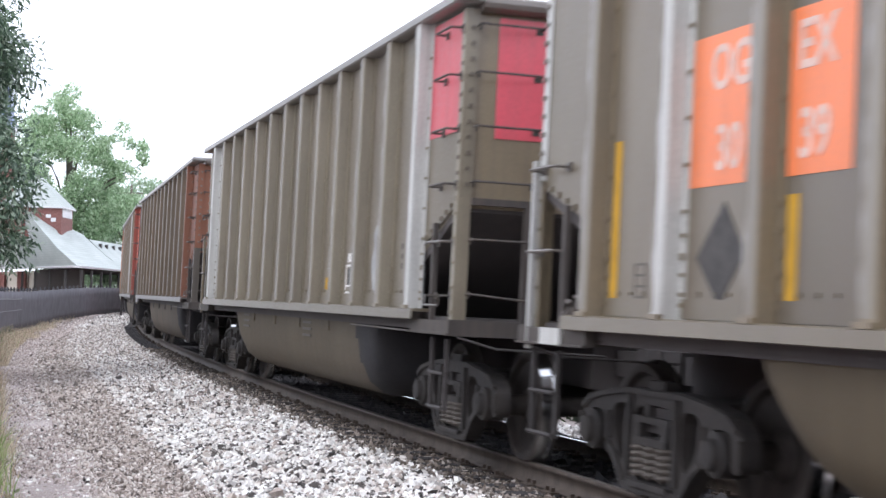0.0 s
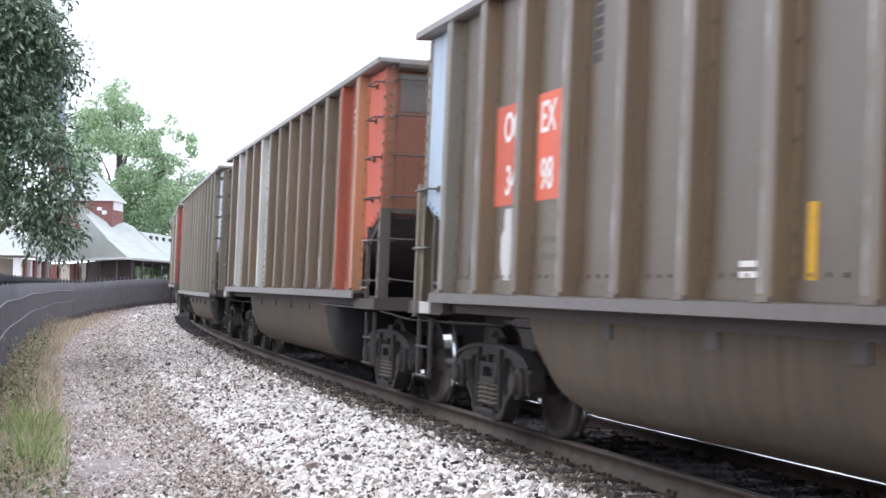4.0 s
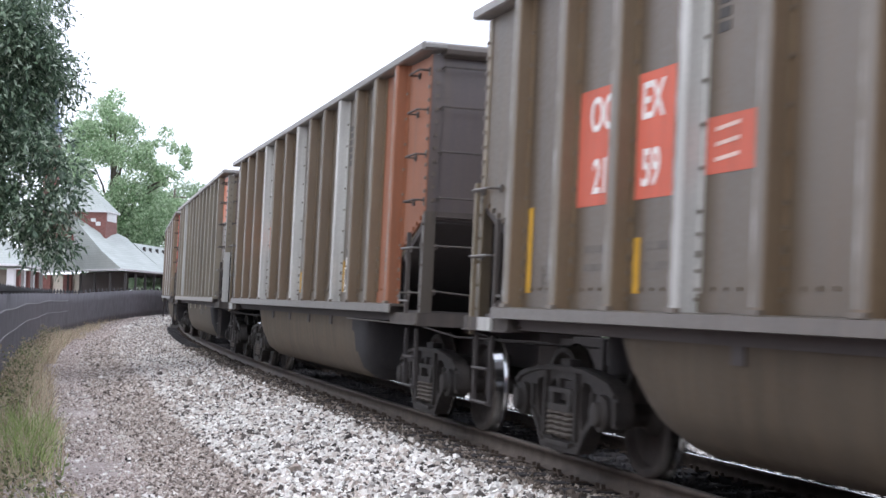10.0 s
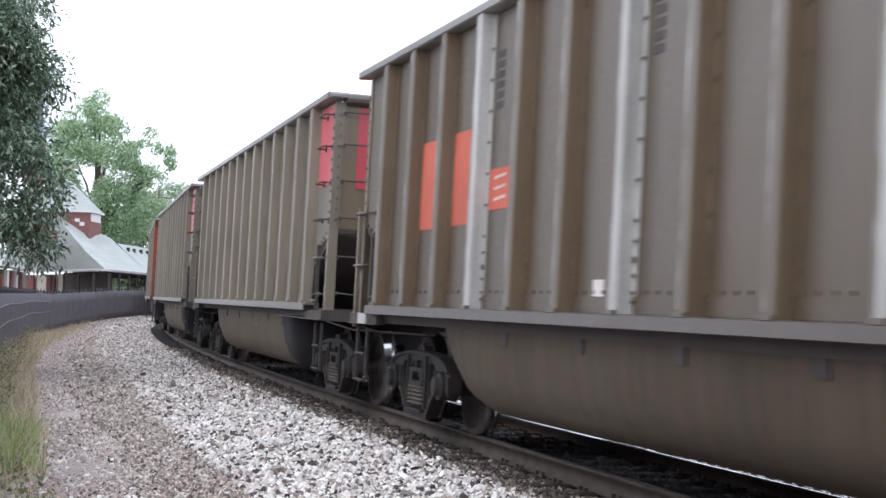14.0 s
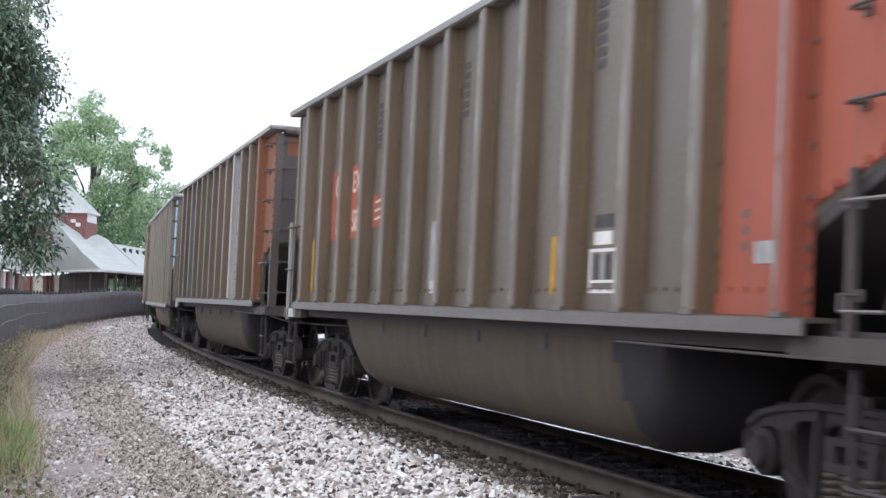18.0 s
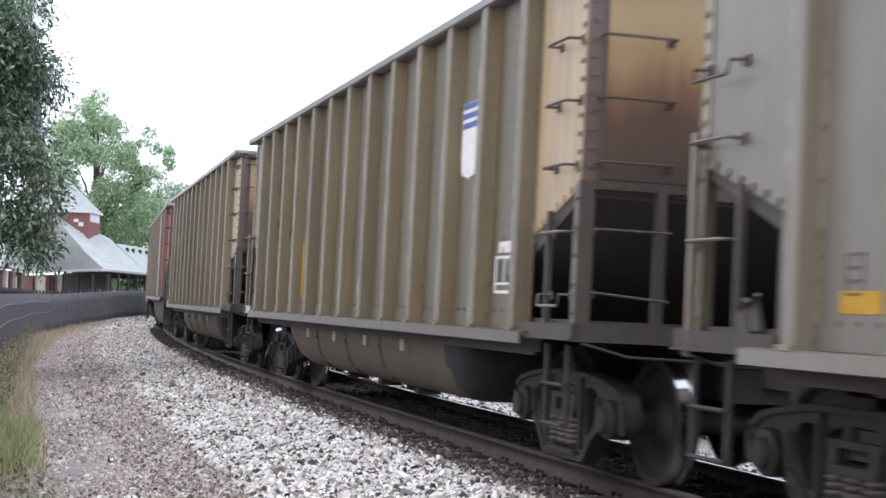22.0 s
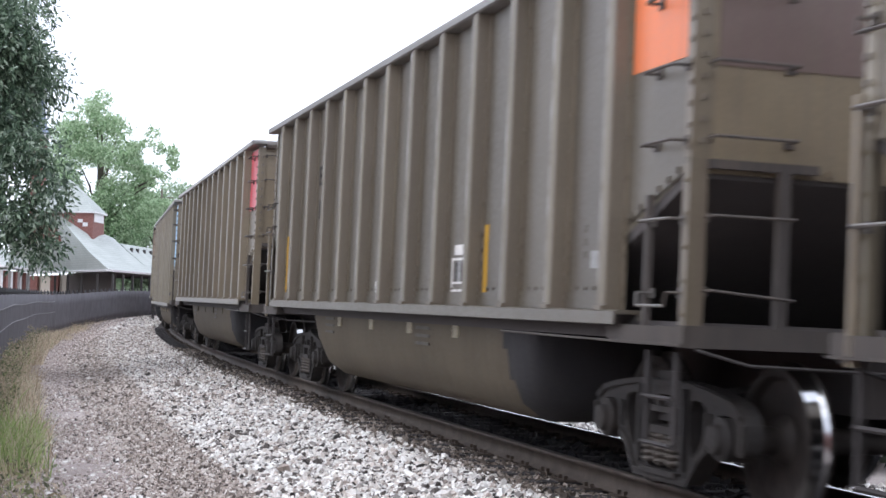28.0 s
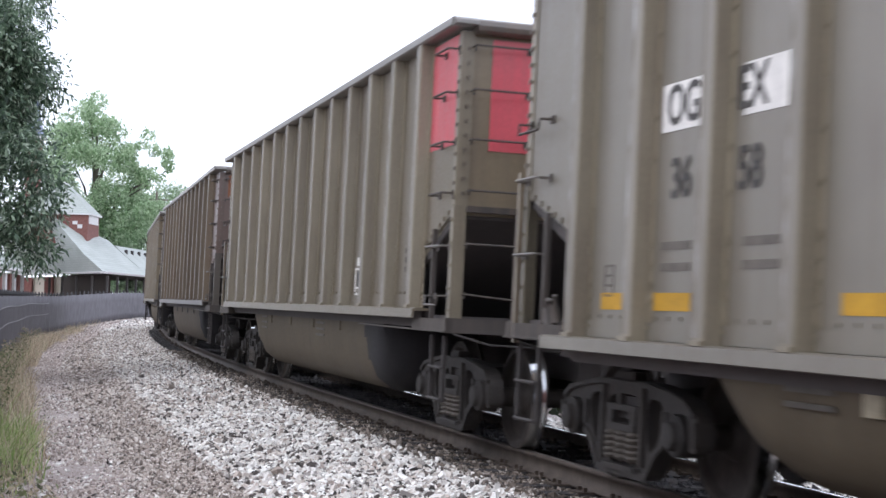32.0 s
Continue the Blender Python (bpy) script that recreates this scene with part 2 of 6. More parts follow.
FENCE_IRON = plain("black_painted_iron", (0.018, 0.018, 0.02), 0.45, var=0.3)
FENCE_GREY = plain("dark_grey_painted_iron", (0.052, 0.052, 0.058), 0.4, var=0.2)
SCREEN = plain("black_windscreen_fabric", (0.125, 0.121, 0.136), 0.8, var=0.25, scale=2, bumps=0.2)
HEM = plain("grey_screen_hem", (0.30, 0.30, 0.31), 0.7, var=0.2)
BRICK_MAT = plain("dark_red_brick", (0.20, 0.088, 0.075), 0.85, var=0.25, scale=6)
WHITE_TRIM = plain("white_painted_trim", (0.62, 0.62, 0.62), 0.5, var=0.06)
DARK_TIMBER = plain("dark_painted_timber", (0.03, 0.026, 0.024), 0.6, var=0.3)
# canopy shade is put into this wall colour
SHADE_WALL = plain("shade_brown_station_wall", (0.05, 0.036, 0.03), 0.8, var=0.3)
PLASTER = plain("cream_station_wall", (0.40, 0.36, 0.30), 0.8, var=0.12)
SPIRE = plain("blue_grey_lead", (0.20, 0.25, 0.36), 0.5, var=0.2)
BARK = plain("grey_bark", (0.11, 0.095, 0.08), 0.9, var=0.35, scale=9, bumps=0.5)
POLE_WOOD = plain("weathered_pole", (0.24, 0.21, 0.18), 0.85, var=0.2)


def roof_material():
    m, nt, b = node_mat("grey_green_slate")
    v = coords(nt, (1, 1, 1))
    br = nt.nodes.new("ShaderNodeTexBrick")
    br.inputs["Scale"].default_value = 1.0
    br.inputs["Brick Width"].default_value, br.inputs["Row Height"].default_value = 0.4, 0.2
    br.inputs["Mortar Size"].default_value = 0.018
    br.inputs["Color1"].default_value, br.inputs["Color2"].default_value = (0.395, 0.428, 0.408, 1), (0.43, 0.465, 0.443, 1)
    br.inputs["Mortar"].default_value = (0.34, 0.37, 0.35, 1)
    sw = nt.nodes.new("ShaderNodeMapping")
    sw.inputs["Rotation"].default_value = (radians(90), 0, 0)
    nt.links.new(v, sw.inputs["Vector"])
    nt.links.new(sw.outputs["Vector"], br.inputs["Vector"])
    stain = ramp(nt, noise_tex(nt, v, 0.35, 5), [(0.35, (0.90, 0.91, 0.90)), (0.7, (1.06, 1.06, 1.06))])
    nt.links.new(mix(nt, 1.0, br.outputs["Color"], stain, "MULTIPLY"), b.inputs["Base Color"])
    b.inputs["Roughness"].default_value = 0.7
    return m


SLATE = roof_material()


def island_mat(name, stops, rough=0.8, grain=40.0, trans=0.0):
    """Colour drawn anew for every stone, blade or leaf of a joined mesh."""
    m, nt, b = node_mat(name)
    geo = nt.nodes.new("ShaderNodeNewGeometry")
    c = ramp(nt, geo.outputs["Random Per Island"], stops)
    n = noise_tex(nt, coords(nt, (1, 1, 1)), grain, 3)
    c = mix(nt, 0.55, c, ramp(nt, n, [(0.3, (0.7,) * 3), (0.7, (1.2,) * 3)]), "MULTIPLY")
    nt.links.new(c, b.inputs["Base Color"])
    b.inputs["Roughness"].default_value = rough
    if trans:
        tr = nt.nodes.new("ShaderNodeBsdfTranslucent")
        nt.links.new(c, tr.inputs["Color"])
        ms = nt.nodes.new("ShaderNodeMixShader")
        ms.inputs["Fac"].default_value = trans
        nt.links.new(b.outputs[0], ms.inputs[1])
        nt.links.new(tr.outputs[0], ms.inputs[2])
        nt.links.new(ms.outputs[0], nt.nodes["Material Output"].inputs["Surface"])
    return m


STONE = island_mat("crushed_limestone", [(0.0, (0.03, 0.027, 0.025)), (0.17, (0.15, 0.13, 0.118)), (0.30, (0.62, 0.59, 0.555)),
                                         (0.52, (0.96, 0.94, 0.895)), (0.72, (0.55, 0.475, 0.415)), (0.84, (0.98, 0.965, 0.925)), (1.0, (0.98, 0.965, 0.925))], 0.85, 60)
DIRTY_STONE = island_mat("dusty_limestone", [(0.0, (0.08, 0.064, 0.056)), (0.4, (0.41, 0.345, 0.30)), (0.75, (0.64, 0.565, 0.505)), (1.0, (0.84, 0.80, 0.755))], 0.88, 60)
PEBBLE = island_mat("brown_path_gravel", [(0.0, (0.17, 0.135, 0.12)), (0.35, (0.49, 0.415, 0.37)), (0.8, (0.68, 0.595, 0.545)), (1.0, (0.90, 0.865, 0.825))], 0.9, 60)
DUSTY_STONE = island_mat("oily_ballast", [(0.0, (0.045, 0.037, 0.031)), (0.5, (0.15, 0.12, 0.097)), (0.8, (0.30, 0.25, 0.21)), (1.0, (0.42, 0.38, 0.34))], 0.9, 60)
# stone colour between the rails includes the shade under the train
OILY_SHADE_STONE = island_mat("oily_shade_track_stone", [(0.0, (0.02, 0.02, 0.023)), (0.6, (0.04, 0.038, 0.042)), (1.0, (0.075, 0.068, 0.066))], 0.9, 60)
GREEN_BLADE = island_mat("green_grass", [(0.0, (0.24, 0.35, 0.11)), (0.45, (0.44, 0.57, 0.21)), (0.7, (0.58, 0.64, 0.34)), (1.0, (0.76, 0.68, 0.50))], 0.6, 20, 0.35)
DRY_BLADE = island_mat("dry_straw_grass", [(0.0, (0.34, 0.25, 0.17)), (0.5, (0.72, 0.61, 0.44)), (0.85, (0.82, 0.73, 0.57)), (1.0, (0.34, 0.40, 0.19))], 0.7, 20, 0.3)
LEAF_NEAR = island_mat("glossy_dark_leaf", [(0.0, (0.040, 0.070, 0.046)), (0.5, (0.10, 0.16, 0.10)), (0.80, (0.22, 0.31, 0.20)), (1.0, (0.55, 0.63, 0.52))], 0.3, 12, 0.36)
LEAF_FAR = island_mat("bright_green_leaf", [(0.0, (0.20, 0.31, 0.165)), (0.5, (0.39, 0.535, 0.33)), (1.0, (0.63, 0.75, 0.54))], 0.55, 3, 0.5)
LEAF_DEEP = island_mat("deep_green_leaf", [(0.0, (0.21, 0.31, 0.19)), (0.5, (0.37, 0.49, 0.33)), (1.0, (0.55, 0.66, 0.48))], 0.55, 3, 0.45)
WEED_LEAF = island_mat("dull_green_weed", [(0.0, (0.10, 0.11, 0.06)), (0.3, (0.24, 0.28, 0.14)), (0.55, (0.46, 0.40, 0.27)), (1.0, (0.66, 0.55, 0.42))], 0.6, 20, 0.3)
# hedge leaves coloured near-black, with the shade put into the colour
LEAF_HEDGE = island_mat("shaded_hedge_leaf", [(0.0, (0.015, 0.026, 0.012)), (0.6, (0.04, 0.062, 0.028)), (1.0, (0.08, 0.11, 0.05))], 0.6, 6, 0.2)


def ground_material(name, a, b_, c_, scale):
    m, nt, b = node_mat(name)
    v = coords(nt, (1, 1, 1))
    n1, n2 = noise_tex(nt, v, scale, 6, 0.65), noise_tex(nt, v, 34.0, 4, 0.7)
    c = ramp(nt, n1, [(0.3, a), (0.5, b_), (0.72, c_)])
    c = mix(nt, 0.8, c, ramp(nt, n2, [(0.3, (0.6,) * 3), (0.7, (1.25,) * 3)]), "MULTIPLY")
    nt.links.new(c, b.inputs["Base Color"])
    b.inputs["Roughness"].default_value = 0.95
    bump(nt, b, n2, 0.6, 0.03)
    return m


EARTH = ground_material("dusty_gravel_earth", (0.37, 0.312, 0.288), (0.48, 0.415, 0.388), (0.60, 0.532, 0.505), 0.8)
# near-black base paints the shade in the gaps of stones and track
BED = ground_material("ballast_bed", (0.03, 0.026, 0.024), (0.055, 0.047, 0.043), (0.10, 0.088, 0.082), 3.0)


# ---- mesh helpers ----
def box(bm, x0, x1, y0, y1, z0, z1, mi=0):
    v = [bm.verts.new((x, y, z)) for x in (x0, x1) for y in (y0, y1) for z in (z0, z1)]
    for q in ((0, 1, 3, 2), (4, 6, 7, 5), (0, 4, 5, 1), (2, 3, 7, 6), (0, 2, 6, 4), (1, 5, 7, 3)):
        f = bm.faces.new([v[i] for i in q])
        f.material_index = mi


def prism(bm, poly, axis, a, b, mi=0):
    """Extrudes a polygon along an axis: 'x' takes (y, z) pairs, 'y' (x, z), 'z' (x, y)."""
    def at(p, d):
        return {"x": (d, p[0], p[1]), "y": (p[0], d, p[1]), "z": (p[0], p[1], d)}[axis]
    lo, hi = [bm.verts.new(at(p, a)) for p in poly], [bm.verts.new(at(p, b)) for p in poly]
    n = len(poly)
    fs = [bm.faces.new(lo[::-1]), bm.faces.new(hi)]
    fs += [bm.faces.new((lo[i], lo[(i + 1) % n], hi[(i + 1) % n], hi[i])) for i in range(n)]
    for f in fs:
        f.material_index = mi


def rod(bm, pts, r, n=6, mi=0):
    """A round bar along a bent line."""
    pts = [Vector(p) for p in pts]
    rings = []
    for i, p in enumerate(pts):
        d = (pts[min(i + 1, len(pts) - 1)] - pts[max(i - 1, 0)]).normalized()
        u = d.cross(Vector((0, 0, 1)) if abs(d.z) < 0.9 else Vector((1, 0, 0))).normalized()
        w = d.cross(u)
        rr = r[i] if isinstance(r, (list, tuple)) else r
        rings.append([bm.verts.new(p + rr * (math.cos(2 * math.pi * k / n) * u + math.sin(2 * math.pi * k / n) * w)) for k in range(n)])
    for a, b in zip(rings, rings[1:]):
        for k in range(n):
            bm.faces.new((a[k], a[(k + 1) % n], b[(k + 1) % n], b[k])).material_index = mi
    bm.faces.new(rings[0][::-1]).material_index = mi
    bm.faces.new(rings[-1]).material_index = mi


def lathe(bm, profile, n=32, mi=None):
    """Turns (radius, y) pairs round the y axis."""
    rings = [[bm.verts.new((r * math.cos(2 * math.pi * k / n), y, r * math.sin(2 * math.pi * k / n))) for k in range(n)] for r, y in profile]
    for i, (a, b) in enumerate(zip(rings, rings[1:])):
        for k in range(n):
            bm.faces.new((a[k], a[(k + 1) % n], b[(k + 1) % n], b[k])).material_index = mi[i] if mi else 0
    bm.faces.new(rings[0][::-1])
    bm.faces.new(rings[-1])


def strap(bm, pts, w, y0, y1):
    """A flat bent bar in the x-z plane, as thick as y0 to y1."""
    pts = [Vector((p[0], 0, p[1])) for p in pts]
    up, dn = [], []
    for i, p in enumerate(pts):
        d = (pts[min(i + 1, len(pts) - 1)] - pts[max(i - 1, 0)]).normalized()
        k = Vector((-d.z, 0, d.x)) * (w[i] if isinstance(w, (list, tuple)) else w) / 2
        up.append(p + k), dn.append(p - k)
    for i in range(len(pts) - 1):
        prism(bm, [(q.x, q.z) for q in (dn[i], dn[i + 1], up[i + 1], up[i])], "y", y0, y1)


def mesh_of(bm, name, mats, smooth=False):
    bmesh.ops.recalc_face_normals(bm, faces=bm.faces)
    me = bpy.data.meshes.new(name)
    bm.to_mesh(me)
    bm.free()
    for m in (mats if isinstance(mats, (list, tuple)) else [mats]):
        me.materials.append(m)
    if smooth:
        me.shade_smooth()
        me.set_sharp_from_angle(angle=radians(38))
    return me


def part(name, bm, mats, parent, label="", smooth=False, role=""):
    ob = new(name, mesh_of(bm, role or name, mats, smooth))
    ob.parent = parent
    return tagged(ob, label)


def big_mesh(name, verts, faces, mats):
    me = bpy.data.meshes.new(name)
    nv, nf, k = len(verts), len(faces), faces.shape[1]
    me.vertices.add(nv)
    me.vertices.foreach_set("co", np.asarray(verts, np.float32).ravel())
    me.loops.add(nf * k)
    me.loops.foreach_set("vertex_index", np.asarray(faces, np.int32).ravel())
    me.polygons.add(nf)
    me.polygons.foreach_set("loop_start", np.arange(0, nf * k, k, dtype=np.int32))
    me.update(calc_edges=True)
    me.validate()
    for m in (mats if isinstance(mats, (list, tuple)) else [mats]):
        me.materials.append(m)
    return me


# ---- the curved track ----
X0, HEADING, BEND, CANT = 5.873, radians(-17.853), 0.00182075, radians(1.432)
RADIUS = 1 / BEND
CENTRE = (X0 + math.cos(HEADING) * RADIUS, -math.sin(HEADING) * RADIUS)


def track(s, lat=0.0, z=0.0, flat=False):
    """The place at s metres along the track, lat metres to the path's side, z above the rails, with the track's cant."""
    a = HEADING + BEND * s
    if not flat:
        lat, z = lat * math.cos(CANT) - z * math.sin(CANT), z * math.cos(CANT) + lat * math.sin(CANT)
    r = RADIUS + lat
    return Vector((CENTRE[0] - r * math.cos(a), CENTRE[1] + r * math.sin(a), z))


def along(x, y):
    dx, dy = x - CENTRE[0], y - CENTRE[1]
    return (np.arctan2(dy, -dx) - HEADING) * RADIUS, np.hypot(dx, dy) - RADIUS


def ground_z(s, l):
    """Height of the ground beside the track."""
    rise = 0.42 * np.clip((s - 75) / 38, 0, 1)
    bank = np.interp(l, [-8, -4, -2.4, -1.6, 1.6, 2.3, 3.9, 5.2, 7.0, 30], [-0.75, -0.66, -0.55, -0.38, -0.30, -0.36, -0.45, -0.47, -0.47, -0.4])
    return bank + rise * np.clip((l - 1.5) / 2.5, 0, 1)


def grid_lines(edges):
    out = []
    for a, b, step in edges:
        out += list(np.arange(a, b, step))
    return np.array(out + [edges[-1][1]])


def build_ground():
    gx = grid_lines([(-2400, -400, 400), (-400, -60, 40), (-60, -30, 3), (-30, 8, 0.6), (8, 40, 4), (40, 400, 40), (400, 2400, 400)])
    gy = grid_lines([(-2400, -400, 400), (-400, -20, 40), (-20, 8, 4), (8, 60, 0.6), (60, 150, 1.5), (150, 250, 10), (250, 2800, 300)])
    xx, yy = np.meshgrid(gx, gy)
    s, l = along(xx, yy)
    zz = ground_z(s, l) + 0.025 * np.sin(xx * 2.1 + yy) * np.sin(yy * 1.3) * (np.abs(l) > 2)
    v = np.stack([xx.ravel(), yy.ravel(), zz.ravel()], 1)
    nx, ny = len(gx), len(gy)
    i = (np.arange(ny - 1)[:, None] * nx + np.arange(nx - 1)[None]).ravel()
    f = np.stack([i, i + 1, i + nx + 1, i + nx], 1)
    tagged(new("ground", big_mesh("ground", v, f, EARTH)), "dusty brown gravel ground beside the railway", "ground", kind="structure")


build_ground()


def sweep(name, profile, s0, s1, step, mats, closed=True, mi=None, flat=False):
    """Drags a (lat, z) outline along the track."""
    ss = np.linspace(s0, s1, int((s1 - s0) / step) + 1)
    n = len(profile)
    v = [tuple(track(s, p[0], p[1], flat)) for s in ss for p in profile]
    f = []
    for i in range(len(ss) - 1):
        for k in range(n if closed else n - 1):
            a, b = i * n + k, i * n + (k + 1) % n
            f.append((a, b, b + n, a + n))
    me = big_mesh(name, np.array(v), np.array(f), mats)
    if mi:
        me.polygons.foreach_set("material_index", np.tile(np.array(mi, np.int32), len(ss) - 1))
    return new(name, me)


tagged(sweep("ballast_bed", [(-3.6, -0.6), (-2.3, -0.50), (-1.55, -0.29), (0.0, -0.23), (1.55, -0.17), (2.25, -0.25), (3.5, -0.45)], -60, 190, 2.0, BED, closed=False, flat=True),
       "ballast bed under the track, coloured dark for shade between stones and rails", "ballast", kind="structure")
RAIL_OUT = [(-0.075, -0.171), (0.075, -0.171), (0.075, -0.155), (0.012, -0.135), (0.012, -0.045), (0.036, -0.035), (0.036, -0.006), (0.03, 0.0),
            (-0.03, 0.0), (-0.036, -0.006), (-0.036, -0.035), (-0.012, -0.045), (-0.012, -0.135), (-0.075, -0.155)]
# the far head's sky glint comes from its own brighter material
for side, drop, head in ((0.755, 0.0, RAIL_TOP), (-0.755, 0.045, RAIL_GLINT)):
    tagged(sweep("rail", [(side + a, b - drop) for a, b in RAIL_OUT], -420, 200, 1.0, [RAIL_STEEL, head], mi=[0] * 7 + [1] + [0] * 6),
           "rusty steel rail with its reflected light set by the head material", "rail", "track rails", "structure")


def build_ties():
    bm = bmesh.new()
    prism(bm, [(-0.11, -0.3), (0.11, -0.3), (0.11, -0.185), (0.10, -0.173), (-0.10, -0.173), (-0.11, -0.185)], "y", -1.3, 1.3)
    me = mesh_of(bm, "railway_tie", TIE_WOOD)
    bm = bmesh.new()
    box(bm, -0.1, 0.1, -0.18, 0.18, -0.174, -0.158)
    for a in (-0.06, 0.06):
        for b in (-0.11, 0.11):
            box(bm, a - 0.015, a + 0.015, b - 0.015, b + 0.015, -0.16, -0.125)
    plate = mesh_of(bm, "tie_plate", RAIL_STEEL)
    first = None
    rng = random.Random(5)
    for i in range(150):
        s = -8 + i * 0.53 + rng.uniform(-0.03, 0.03)
        p = track(s, rng.uniform(-0.05, 0.05))
        t = tagged(new("railway_tie", me), "oily timber tie bedded in ballast, coloured darker for the train's shade", "railway tie", "ties of the track")
        t.matrix_world = Matrix.Translation(p) @ pose(0, 0, 0, 0, 0, 90 - math.degrees(HEADING + BEND * s) + rng.uniform(-1, 1)) @ pose(0, 0, 0, math.degrees(CANT))
        for y in (-0.755, 0.755):
            o = new("tie_plate", plate)
            o.parent, o.location = t, (0, y, 0)


build_ties()

# ---- coal gondola ----
PITCH, HALF = 16.5295, 7.35          # over couplers; half the body
POSTS = [1.045 * (i - 6) for i in range(13)]
EDGES = [-HALF, *POSTS, HALF]
RUNGS = [1.33, 1.77, 2.24, 2.69, 3.13, 3.52]
TRUCK_AT, AXLE_AT, WHEEL_R = 6.2, 0.90, 0.457


def rivet_row(bm, x, y, z0, z1, step, sg, s=0.017):
    z = z0
    while z < z1:
        box(bm, x - s, x + s, min(y, y + sg * 0.018), max(y, y + sg * 0.018), z - s, z + s)
        z += step


def rounded(loop, times=2):
    """Cuts the corners of a closed outline."""
    for _ in range(times):
        loop = [(a[0] * u + b[0] * (1 - u), a[1] * u + b[1] * (1 - u)) for a, b in zip(loop, loop[1:] + loop[:1]) for u in (0.78, 0.22)]
    return loop


def cast_plate(bm, loops, y0, y1):
    """A plate in the x-z plane: the first loop is its outline, the others are holes."""
    edges = []
    for loop in loops:
        vs = [bm.verts.new((x, y0, z)) for x, z in loop]
        edges += [bm.edges.new((vs[i - 1], vs[i])) for i in range(len(vs))]
    faces = [f for f in bmesh.ops.triangle_fill(bm, edges=edges, use_beauty=True)["geom"] if isinstance(f, bmesh.types.BMFace)]
    moved = [v for v in bmesh.ops.extrude_face_region(bm, geom=faces)["geom"] if isinstance(v, bmesh.types.BMVert)]
    for v in moved:
        v.co.y = y1
    bmesh.ops.recalc_face_normals(bm, faces=bm.faces)


